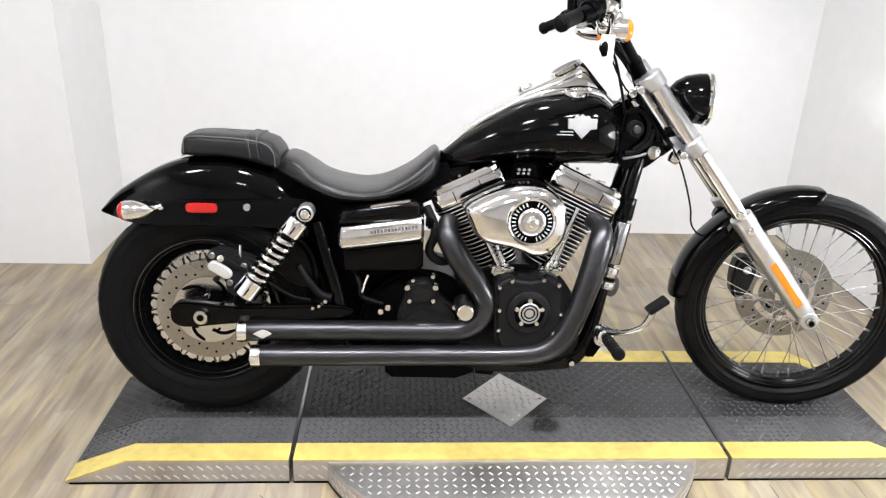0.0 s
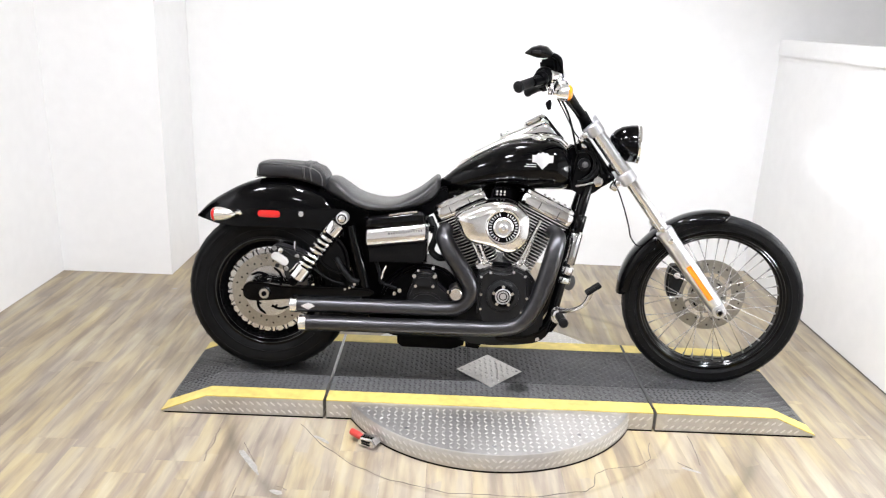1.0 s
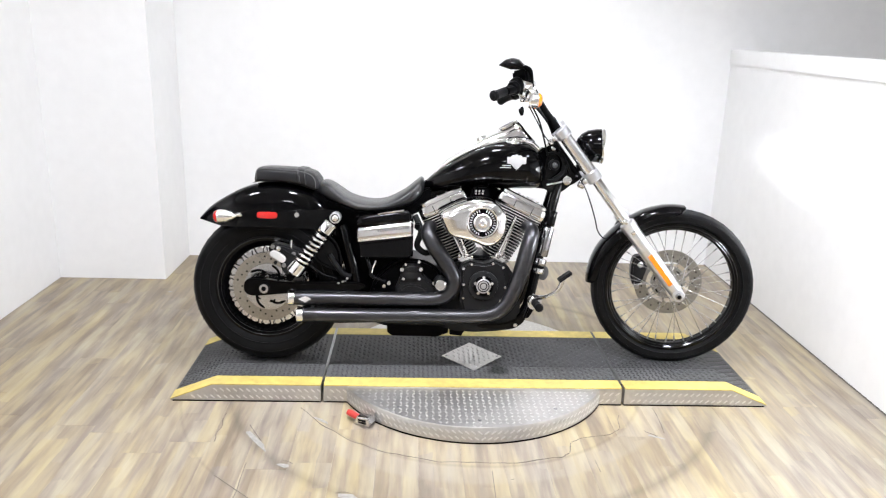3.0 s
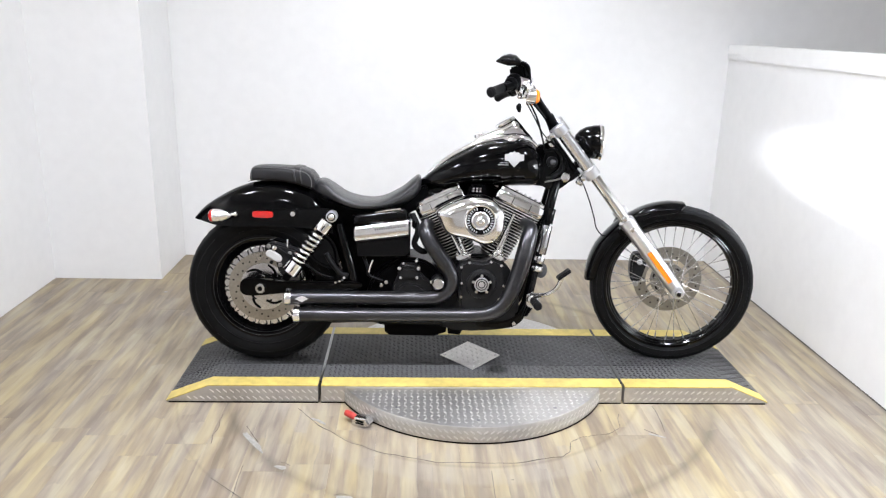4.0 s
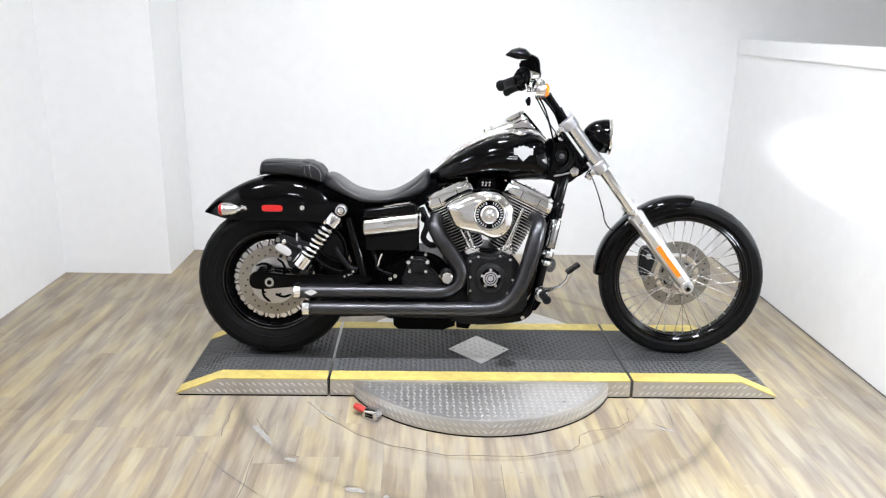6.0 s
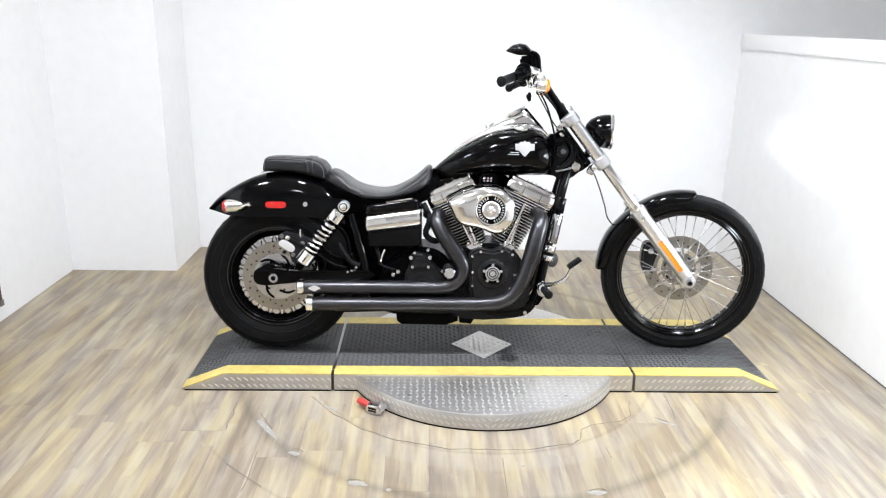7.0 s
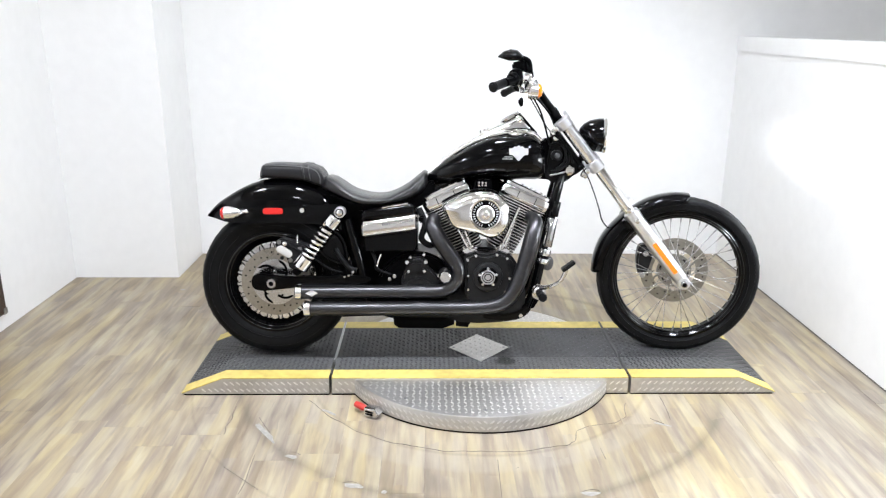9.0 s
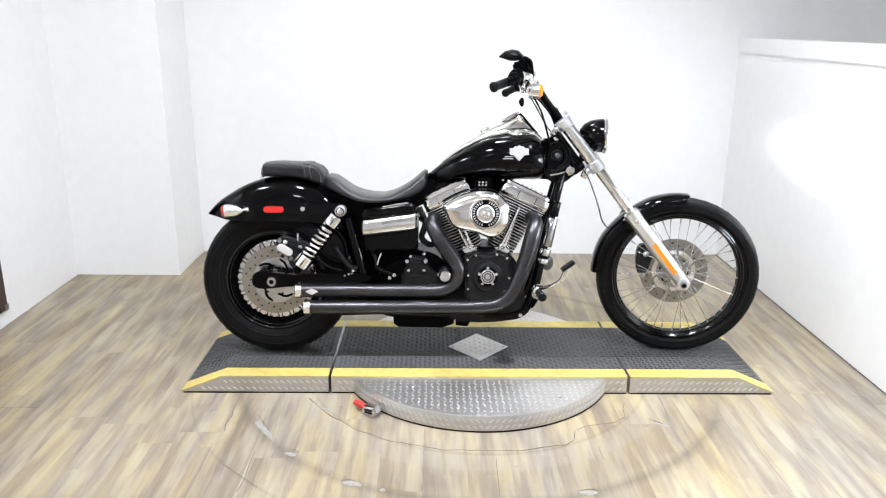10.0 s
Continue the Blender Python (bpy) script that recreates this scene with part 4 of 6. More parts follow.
# fuel tank
T_TOP = [(0.648, 0.772), (0.656, 0.79), (0.713, 0.841), (0.78, 0.885), (0.847, 0.922), (0.914, 0.95), (0.982, 0.961), (1.039, 0.968), (1.084, 0.961), (1.12, 0.938), (1.145, 0.898), (1.155, 0.855)]
T_BOT = [(0.648, 0.757), (0.714, 0.748), (0.829, 0.755), (0.944, 0.763), (1.059, 0.766), (1.118, 0.768), (1.145, 0.788), (1.155, 0.826)]
T_W = [(0.648, 0.03), (0.68, 0.062), (0.75, 0.098), (0.85, 0.126), (0.95, 0.142), (1.03, 0.147), (1.09, 0.141), (1.13, 0.12), (1.148, 0.09), (1.155, 0.055)]
xs = [0.648, 0.652, 0.66] + [0.672 + 0.014 * k for k in range(32)] + [1.118, 1.13, 1.14, 1.147, 1.152, 1.155]
sm = lambda t, per=5: [(p[0], p[1]) for p in smooth_path(t, per)]
tank = part("fuel_tank", pillow(xs, sm(T_TOP), sm(T_BOT), sm(T_W), 2.45, 56), BLACK_GLOSS, bike, "glossy black teardrop fuel tank")
con_top = [(0.65, 0.784), (0.713, 0.858), (0.78, 0.906), (0.847, 0.943), (0.914, 0.967), (0.982, 0.98), (1.06, 0.984), (1.1, 0.975), (1.13, 0.948)]
console = part("console", pillow([0.65 + 0.016 * k for k in range(31)], con_top, [(x, z - 0.03) for x, z in con_top], [(0.65, 0.02), (0.75, 0.04), (0.95, 0.06), (1.06, 0.062), (1.13, 0.042)], 3.5, 28), CHROME, tank, "chrome tank console")
HOUSE = [(0.85, 0.938), (0.872, 0.96), (0.905, 0.977), (0.966, 1.007), (1.0, 1.026), (1.03, 1.044), (1.046, 1.042), (1.07, 1.012), (1.104, 0.968)]
part("speedometer_housing", pillow([0.85 + 0.008 * k for k in range(24)] + [1.038, 1.046, 1.054, 1.062, 1.07, 1.08, 1.09, 1.104], HOUSE, [(0.85, 0.93), (0.95, 0.94), (1.104, 0.95)], [(0.85, 0.02), (0.9, 0.04), (0.98, 0.05), (1.05, 0.05), (1.104, 0.04)], 2.7, 32), CHROME, console, "chrome speedometer housing")
part("housing_edge", tube([(1.036, -0.03, 1.042), (1.052, -0.038, 1.024), (1.078, -0.042, 0.994), (1.108, -0.04, 0.962)], 0.005, 8), BLACK_GLOSS, console, "black rear edge of the housing")
part("housing_trim", tube([(0.945, -0.044, 0.968), (0.98, -0.047, 0.975), (1.04, -0.048, 0.982), (1.092, -0.045, 0.972)], 0.0035, 8), BLACK_SATIN, console, "black trim strip")
dv = Vector((-0.49, 0, 0.87))
sp = part("speedometer", lathe([(-0.004, 0.046), (0.004, 0.046), (0.007, 0.042), (0.007, 0.038)], (0.999, 0, 1.027), dv, 40, cap=(True, False)), CHROME, console, "chrome bezel of the speedometer")
part("dial", lathe([(0, 0.037), (0.0075, 0.037)], (0.999, 0, 1.027), dv, 40), DIAL, sp, "dark dial")
for gx, gy, gz, nm in ((0.893, 0.012, 0.962, "fuel_gauge"), (1.02, -0.068, 0.955, "filler_cap")):
    gr = 0.022 if gy > 0 else 0.032
    part(nm, lathe([(0, 0.94 * gr), (0.008, gr), (0.014, gr), (0.018, 0.88 * gr), (0.02, 0.56 * gr), (0.021, 0.001)], (gx, gy, gz), (-0.3 if gy > 0 else -0.15, 0.1 if gy > 0 else -0.35, 1), 36), CHROME, tank, "round chrome cap on the tank")
badge = part("tank_badge", prism([(0.985, 0.902), (1.0, 0.902), (1.006, 0.91), (1.016, 0.908), (1.023, 0.914), (1.03, 0.908), (1.04, 0.91), (1.046, 0.902), (1.062, 0.902), (1.062, 0.876), (1.045, 0.874), (1.035, 0.862), (1.023, 0.85), (1.011, 0.862), (1.0, 0.874), (0.985, 0.876)], -0.1525, -0.13, 0.002), EMBLEM, tank, "silver shield badge")
for k in range(2):
    part("badge_line", box(0.965 - 0.008 * k, 1.0, -0.149, -0.135, 0.866 - 0.008 * k, 0.8685 - 0.008 * k), EMBLEM, tank)

# frame: neck, downtubes, lower rails
for s in (-1, 1):
    part("frame_tube", tube([(1.243, s * 0.02, 0.84), (1.216, s * 0.045, 0.755), (1.184, s * 0.06, 0.62), (1.149, s * 0.075, 0.473), (1.124, s * 0.085, 0.34), (1.098, s * 0.09, 0.25), (1.045, s * 0.095, 0.2), (0.95, s * 0.1, 0.19), (0.6, s * 0.1, 0.19), (0.45, s * 0.11, 0.21), (0.4, s * 0.12, 0.28), (0.37, s * 0.125, 0.42), (0.32, s * 0.125, 0.6)], 0.0205, 16), BLACK_GLOSS, bike, "black frame tube")
part("frame_backbone", tube([(1.22, 0, 0.88), (1.0, 0, 0.82), (0.7, 0, 0.73), (0.5, 0, 0.64), (0.3, 0, 0.62)], 0.03, 14), BLACK_GLOSS, bike)
neck = part("steering_neck", cyl((1.18, 0, 0.955), (1.3, 0, 0.80), 0.034), BLACK_GLOSS, bike, "black steering head")
part("neck_gusset", prism(smooth_path([(1.15, 0.775), (1.155, 0.86), (1.17, 0.92), (1.2, 0.935), (1.245, 0.88), (1.29, 0.82), (1.275, 0.79), (1.215, 0.75)], 4, True), -0.055, 0.055, 0.008), BLACK_GLOSS, neck, "black neck cover")
part("neck_web", prism([(1.09, 0.77), (1.1, 0.9), (1.15, 0.94), (1.2, 0.92), (1.21, 0.76)], -0.03, 0.03, 0.006), BLACK_SATIN, neck, "black frame web behind the tank")
part("neck_bolt", lathe([(0, 0.019), (0.008, 0.021), (0.014, 0.017), (0.016, 0.006)], (1.247, -0.06, 0.806), SIDE, 28), CHROME, neck)
part("ignition_switch", lathe([(0, 0.024), (0.012, 0.024), (0.016, 0.02), (0.014, 0.012), (0.02, 0.01), (0.021, 0.001)], (1.192, -0.056, 0.868), SIDE, 28), DARK_CAST, neck, "round dark ignition switch")
part("neck_clip", capped((1.174, -0.075, 0.965), (1.17, -0.05, 0.962), 0.012), CHROME, neck, "small chrome clip")
part("neck_clip", capped((1.186, -0.07, 0.938), (1.186, -0.05, 0.938), 0.011), CHROME, neck)
part("key_barrel", lathe([(0, 0.011), (0.01, 0.011), (0.012, 0.008)], (1.192, -0.076, 0.868), SIDE, 20), GREY_CAST, neck)
part("stem_nut", capped((1.3, -0.06, 0.795), (1.325, -0.06, 0.783), 0.016), POLISHED, neck, "polished stem nut")
part("wiring_loop", tube([(1.165, -0.066, 0.915), (1.2, -0.074, 0.918), (1.226, -0.074, 0.885), (1.222, -0.072, 0.84), (1.19, -0.07, 0.812)], 0.0055, 10), RUBBER, neck)
part("wiring_loop", tube([(1.21, -0.06, 0.93), (1.242, -0.066, 0.88), (1.262, -0.066, 0.835)], 0.005, 10), RUBBER, neck)
part("cable_guide", tube([(1.17, -0.062, 0.80), (1.2, -0.07, 0.808), (1.235, -0.07, 0.835), (1.24, -0.068, 0.87)], 0.0065, 10), RUBBER, neck)
part("cable_guide", tube([(1.165, -0.062, 0.785), (1.2, -0.066, 0.792), (1.23, -0.064, 0.8)], 0.004, 10), STEEL_EDGE, neck)
# fittings on the near downtube
dt = lambda f: Vector((1.2, -0.06, 0.68)).lerp(Vector((1.13, -0.086, 0.36)), f)
for f0, f1, r, mt in ((0.02, 0.22, 0.0215, BLACK_GLOSS), (0.24, 0.62, 0.025, SMOKED), (0.65, 0.74, 0.0265, POLISHED), (0.745, 0.775, 0.024, BLACK_SATIN), (0.78, 0.85, 0.0265, POLISHED)):
    part("tube_sleeve", capped(dt(f0), dt(f1), r), mt, bike, "bright sleeve on the downtube" if mt is not BLACK_GLOSS and mt is not BLACK_SATIN else "")
part("horn", lathe([(0, 0.022), (0.01, 0.031), (0.03, 0.031), (0.036, 0.022)], (1.158, -0.035, 0.4), (0.6, -0.8, 0), 32), GREY_CAST, bike, "round dark cover ahead of the frame")

# engine: crankcase, cylinders, heads, rocker boxes
engine = part("engine", prism(smooth_path([(0.74, 0.18), (1.02, 0.17), (1.07, 0.24), (1.06, 0.36), (1.0, 0.46), (0.9, 0.49), (0.79, 0.47), (0.72, 0.38)], 4, True), -0.12, 0.12, 0.012), BLACK_WRINKLE, bike, "black air-cooled V-twin engine")
AP = Vector((0.9, 0, 0.33))


def cylinder(sign):
    """Finned barrel, head and chrome rocker box along a leaning axis."""
    ang = radians(25) * sign
    ax, ac = Vector((math.sin(ang), 0, math.cos(ang))), Vector((math.cos(ang), 0, -math.sin(ang)))
    wide, off = (0.11, 0.008) if sign < 0 else (0.114, -0.006)
    core = part("cylinder", tube([AP + ax * 0.12, AP + ax * 0.385], 0.05, 32, smooth=False), BLACK_SATIN, engine, "black cylinder barrel")

    def slab(d, half_a, half_y, th, corner, fillet, off=0.0):
        bm = bmesh.new()
        base_pts = []
        for k in range(24):
            a = 2 * math.pi * k / 24
            ca, sa = math.cos(a), math.sin(a)
            base_pts.append((half_a * math.copysign(abs(ca) ** corner, ca), half_y * math.copysign(abs(sa) ** corner, sa)))
        lv = [(0, 1 - fillet), (th * 0.25, 1), (th * 0.75, 1), (th, 1 - fillet)]
        return rings(bm, [[AP + ax * (d + t) + ac * (off + p * f) + Vector((0, q * f, 0)) for p, q in base_pts] for t, f in lv])

    def two_tone(bm):
        """Machined bright rim on a black fin."""
        bmesh.ops.recalc_face_normals(bm, faces=bm.faces)
        for f in bm.faces:
            f.material_index = 1 if abs(f.normal.dot(ax)) < 0.5 and len(f.verts) == 4 else 0
        return bm

    for k in range(13):
        w = 0.062 + 0.014 * (k / 12)
        part("fin", two_tone(slab(0.16 + 0.0128 * k, w, 0.085, 0.0062, 0.5, 0.03)), [BLACK_SATIN, FIN_EDGE], core)
    for k in range(5):
        part("head_fin", two_tone(slab(0.326 + 0.0112 * k, 0.093 + 0.003 * k, 0.098, 0.0062, 0.36, 0.02)), [BLACK_SATIN, FIN_EDGE], core)
    head = part("rocker_box", slab(0.381, wide, 0.103, 0.042, 0.24, 0.02, off), CHROME, engine, "chrome rocker box")
    part("rocker_cover", slab(0.4225, wide - 0.005, 0.099, 0.021, 0.3, 0.05, off), CHROME, head, "chrome rocker cover")

    def at(d, p, y):
        return AP + ax * d + ac * (p + off) + Vector((0, y, 0))
    for p, w in ((-0.034 * sign, 0.0012), (0.045 * sign, 0.0013)):
        quad = [at(d, p + q, 0) for d, q in ((0.386, -w), (0.386, w), (0.418, w), (0.418, -w))]
        part("cover_joint", prism([(q.x, q.z) for q in quad], -0.104, -0.09, 0.0003), BLACK_SATIN, head)
    for p in (-0.075, -0.01, 0.03, 0.08):
        o = at(0.4435, p, -0.06)
        part("cover_bolt", bolt(o, ax, 0.006, 0.0035), CHROME, head)
        part("cover_bolt", bolt(at(0.4435, p, 0.06), ax, 0.006, 0.0035), CHROME, head)
    part("box_rib", tube([at(0.3885, -0.09, -0.1), at(0.3885, 0.09, -0.1)], 0.004, 8, smooth=False), CHROME, head)
    # pushrod tubes
    rods = (((0.828, 0.48), (0.781, 0.574)), ((0.84, 0.49), (0.806, 0.58))) if sign < 0 else (((0.958, 0.486), (1.036, 0.66)), ((0.976, 0.492), (1.024, 0.628)))
    for foot, tip in rods:
        a, b = Vector((foot[0], -0.145, foot[1])), Vector((tip[0], -0.128, tip[1]))
        rod = part("pushrod_tube", cyl(a, b, 0.0085, 16), CHROME, engine, "chrome pushrod tube")
        part("tube_collar", capped(a, a.lerp(b, 0.16), 0.013), CHROME, rod)
        part("tube_collar", capped(a.lerp(b, 0.5), a.lerp(b, 0.56), 0.0105), CHROME, rod)
    blk = Vector((0.83 if sign < 0 else 0.965, -0.15, 0.474))
    part("tappet_block", box(blk.x - 0.03, blk.x + 0.03, -0.168, -0.1, blk.z - 0.002, blk.z + 0.018, 0.006), CHROME, engine, "chrome tappet block")
    for dx in (-0.026, 0.0, 0.026):
        part("tappet_bolt", bolt((blk.x + dx, -0.165, blk.z + 0.02), (0, -0.3, 1), 0.006), CHROME, engine)


cylinder(-1)
cylinder(1)
part("intake", tube([(0.82, -0.03, 0.66), (0.9, -0.06, 0.68), (0.98, -0.03, 0.66)], 0.03, 16), BLACK_SATIN, engine, "black intake manifold")
for k in range(6):
    part("mount_bolt", bolt((0.868 + 0.014 * (k % 3), -0.11 - 0.01 * (k // 3), 0.75 + 0.012 * (k // 3)), SIDE, 0.0055), CHROME, engine)
# black backing added behind the heads to block pale gaps under the tank
part("throttle_body", prism([(0.8, 0.66), (0.985, 0.66), (0.98, 0.75), (0.95, 0.79), (0.83, 0.79), (0.8, 0.75)], 0.0, 0.06, 0.01), BLACK_SATIN, engine, "black backing added behind the heads to close the gaps")
part("engine_bracket", prism([(0.85, 0.72), (0.93, 0.72), (0.92, 0.78), (0.86, 0.78)], -0.1, 0.1, 0.006), BLACK_SATIN, engine)

# timing cover on the engine's side
cam_out = [(0.812, 0.3), (0.808, 0.45), (0.818, 0.466), (0.85, 0.482), (0.866, 0.475), (0.905, 0.47), (0.928, 0.475), (0.95, 0.487), (0.982, 0.472), (0.998, 0.445), (1.006, 0.33), (0.985, 0.272), (0.95, 0.25), (0.86, 0.25), (0.825, 0.268)]
cc = part("timing_cover", prism(cam_out, -0.2, -0.1, 0.012, 3), BLACK_WRINKLE, engine, "black wrinkle-finish timing cover")
part("cover_dish", lathe([(0, 0.062), (0.008, 0.06), (0.012, 0.053)], (0.903, -0.199, 0.381), SIDE, 44), BLACK_WRINKLE, cc)
med = part("cover_medallion", lathe([(0, 0.042), (0.008, 0.042), (0.011, 0.039), (0.011, 0.033)], (0.903, -0.206, 0.381), SIDE, 40), BLACK_SATIN, cc, "round silver medallion with five lugs")
part("medallion_centre", lathe([(0, 0.03), (0.011, 0.03), (0.013, 0.028), (0.013, 0.025), (0.01, 0.024), (0.01, 0.021), (0.013, 0.02), (0.013, 0.016), (0.01, 0.015), (0.01, 0.012), (0.012, 0.011), (0.012, 0.001)], (0.903, -0.206, 0.381), SIDE, 36), SILVER, med)
for k in range(5):
    a = radians(90 + 72 * k)
    part("medallion_lug", bolt((0.903 + 0.036 * math.cos(a), -0.21, 0.381 + 0.036 * math.sin(a)), SIDE, 0.008, 0.009), CHROME, med)
for bx, bz in ((0.82, 0.45), (0.853, 0.468), (0.94, 0.472), (0.982, 0.457), (0.822, 0.384), (0.993, 0.374), (0.822, 0.327), (0.975, 0.318)):
    part("cover_bolt", bolt((bx, -0.2, bz), SIDE, 0.0065, 0.007), CHROME, cc)

# air cleaner
air_out = smooth_path([(0.712, 0.676), (0.722, 0.69), (0.748, 0.706), (0.785, 0.725), (0.825, 0.739), (0.866, 0.747), (0.908, 0.745), (0.942, 0.732), (0.97, 0.708), (0.984, 0.68), (0.989, 0.642), (0.983, 0.604), (0.966, 0.576), (0.944, 0.557), (0.918, 0.55), (0.89, 0.554), (0.865, 0.565), (0.835, 0.574), (0.793, 0.582), (0.762, 0.592), (0.742, 0.611), (0.724, 0.65)], 3, True)
ctr = Vector((0.868, 0.65))


def air_loop(y, f):
    return [(ctr.x + (p[0] - ctr.x) * f, y, ctr.y + (p[1] - ctr.y) * f) for p in air_out]


air = part("air_cleaner", rings(bmesh.new(), [air_loop(y, f) for y, f in ((-0.165, 0.94), (-0.17, 0.988), (-0.18, 1.0), (-0.204, 1.0), (-0.216, 0.992), (-0.226, 0.975), (-0.234, 0.948), (-0.241, 0.905), (-0.247, 0.84), (-0.2525, 0.73), (-0.256, 0.56), (-0.258, 0.32), (-0.2585, 0.1))]), SOFT_CHROME, bike, "chrome teardrop air cleaner cover")
ao = Vector((0.8855, -0.249, 0.6545))
part("insert_bezel", lathe([(0, 0.066), (0.011, 0.065), (0.0155, 0.061), (0.013, 0.056)], ao, SIDE, 56, cap=(True, False)), CHROME, air, "chrome bezel")
ins = part("insert_ring", lathe([(0, 0.057), (0.0125, 0.057)], ao, SIDE, 56), BLACK_SATIN, air, "black lettered ring")
part("insert_centre", lathe([(0, 0.036), (0.015, 0.036), (0.019, 0.03), (0.018, 0.024), (0.02, 0.012), (0.024, 0.008), (0.024, 0.001)], ao, SIDE, 48), SOFT_CHROME, air, "chrome centre with a bolt")
for k in range(30):
    a = 2 * math.pi * k / 30
    if k in (7, 8, 22, 23):
        continue
    d = Vector((math.cos(a), 0, math.sin(a)))
    part("ring_mark", tube([ao + d * 0.0425 + SIDE * 0.0124, ao + d * 0.0525 + SIDE * 0.0124], 0.0016, 6, smooth=False), WHITE_MARK, ins)
part("air_backplate", prism([(p[0], p[1]) for p in air_out], -0.166, -0.13, 0.004), BLACK_SATIN, air)

# gearbox and its cover
gb = part("gearbox", prism(smooth_path([(0.44, 0.2), (0.72, 0.18), (0.76, 0.3), (0.74, 0.4), (0.68, 0.46), (0.58, 0.47), (0.49, 0.42), (0.44, 0.34)], 4, True), -0.115, 0.12, 0.012), BLACK_SATIN, bike, "black gearbox")
part("side_cover", prism([(0.54, 0.30), (0.545, 0.36), (0.562, 0.4), (0.566, 0.437), (0.578, 0.45), (0.6, 0.455), (0.632, 0.452), (0.652, 0.44), (0.66, 0.412), (0.69, 0.385), (0.715, 0.36), (0.72, 0.3)], -0.155, -0.1, 0.01, 3), BLACK_WRINKLE, gb, "black clutch release cover")
part("cover_rib", prism([(0.578, 0.392), (0.58, 0.43), (0.59, 0.437), (0.63, 0.437), (0.638, 0.43), (0.64, 0.392)], -0.165, -0.15, 0.006), BLACK_WRINKLE, gb)
part("cover_rib", prism(smooth_path([(0.55, 0.318), (0.562, 0.35), (0.59, 0.372), (0.64, 0.372), (0.675, 0.35), (0.69, 0.318)], 3, True), -0.168, -0.15, 0.008), BLACK_WRINKLE, gb)
part("oil_cap", lathe([(0, 0.023), (0.01, 0.023), (0.013, 0.02)], (0.728, -0.212, 0.384), SIDE, 32), CHROME, gb, "round chrome cap")
part("cap_boss", lathe([(-0.08, 0.026), (0, 0.026)], (0.728, -0.212, 0.384), SIDE, 32), BLACK_WRINKLE, gb)
for bx, bz, br in ((0.57, 0.436, 0.0105), (0.648, 0.437, 0.0105), (0.576, 0.397, 0.008), (0.642, 0.398, 0.008), (0.703, 0.38, 0.01), (0.64, 0.468, 0.0075), (0.585, 0.457, 0.007), (0.545, 0.335, 0.006), (0.69, 0.335, 0.006)):
    part("cover_bolt", bolt((bx, -0.155, bz), SIDE, br, 0.01), CHROME, gb)
part("primary_cover", prism(smooth_path([(0.46, 0.24), (0.47, 0.36), (0.54, 0.42), (0.7, 0.41), (0.9, 0.45), (1.02, 0.42), (1.06, 0.3), (1.0, 0.2), (0.7, 0.19)], 4, True), 0.12, 0.2, 0.02, 3), BLACK_WRINKLE, bike, "black primary drive cover")
# black backing added to block the bright gap between the pipes
part("lower_frame_plate", prism([(0.2, 0.2), (0.26, 0.36), (0.5, 0.36), (0.52, 0.15), (0.24, 0.14)], 0.02, 0.1, 0.006), BLACK_SATIN, bike)
part("oil_pan", prism([(0.505, 0.2), (0.51, 0.14), (0.53, 0.125), (0.72, 0.122), (0.77, 0.14), (0.78, 0.2)], -0.09, 0.1, 0.012), BLACK_SATIN, bike, "black oil pan")
part("stand_bracket", prism([(0.775, 0.2), (0.78, 0.12), (0.83, 0.115), (0.85, 0.15), (0.9, 0.2)], -0.06, 0.08, 0.006), BLACK_SATIN, bike)
part("lower_skid", prism(smooth_path([(0.9, 0.182), (1.0, 0.174), (1.05, 0.182), (1.085, 0.208), (1.098, 0.24), (1.082, 0.248), (1.045, 0.218), (0.98, 0.2), (0.9, 0.2)], 3, True), -0.13, -0.105, 0.005), BLACK_GLOSS, bike)
part("skid_bolt", bolt((1.05, -0.13, 0.197), SIDE, 0.01, 0.008), CHROME, bike)

# battery box and chrome side cover
bb = part("battery_box", box(0.375, 0.615, -0.12, 0.12, 0.47, 0.655, 0.012), BLACK_SATIN, bike, "black battery box")
lid = pillow([0.386, 0.3875, 0.391, 0.397] + [0.41 + 0.02 * k for k in range(10)] + [0.598, 0.603, 0.605], [(0.386, 0.642), (0.395, 0.652), (0.585, 0.682), (0.605, 0.672)], [(0.386, 0.61), (0.605, 0.63)], [(0.386, 0.022), (0.397, 0.03), (0.595, 0.03), (0.605, 0.022)], 4.0, 32)
bmesh.ops.translate(lid, verts=lid.verts, vec=(0, -0.14, 0))
part("upper_panel", lid, BLACK_GLOSS, bb, "glossy black panel")
# highlight along the gloss panel's top edge, built as a chrome tube
part("panel_strip", tube([(0.47, -0.166, 0.664), (0.52, -0.167, 0.6725), (0.575, -0.166, 0.681)], 0.0035, 8), CHROME, bb, "highlight on the panel's edge, built as a chrome strip")
body = pillow([0.384, 0.3845, 0.387, 0.392] + [0.4 + 0.02 * k for k in range(11)] + [0.606, 0.6105, 0.6135, 0.614], [(0.384, 0.602), (0.39, 0.611), (0.604, 0.641), (0.614, 0.634)], [(0.384, 0.549), (0.39, 0.541), (0.604, 0.569), (0.614, 0.578)], [(0.384, 0.034), (0.39, 0.042), (0.606, 0.042), (0.614, 0.034)], 3.6, 40)
bmesh.ops.translate(body, verts=body.verts, vec=(0, -0.137, 0))
cov = part("side_cover", body, CHROME, bb, "rounded chrome side cover")
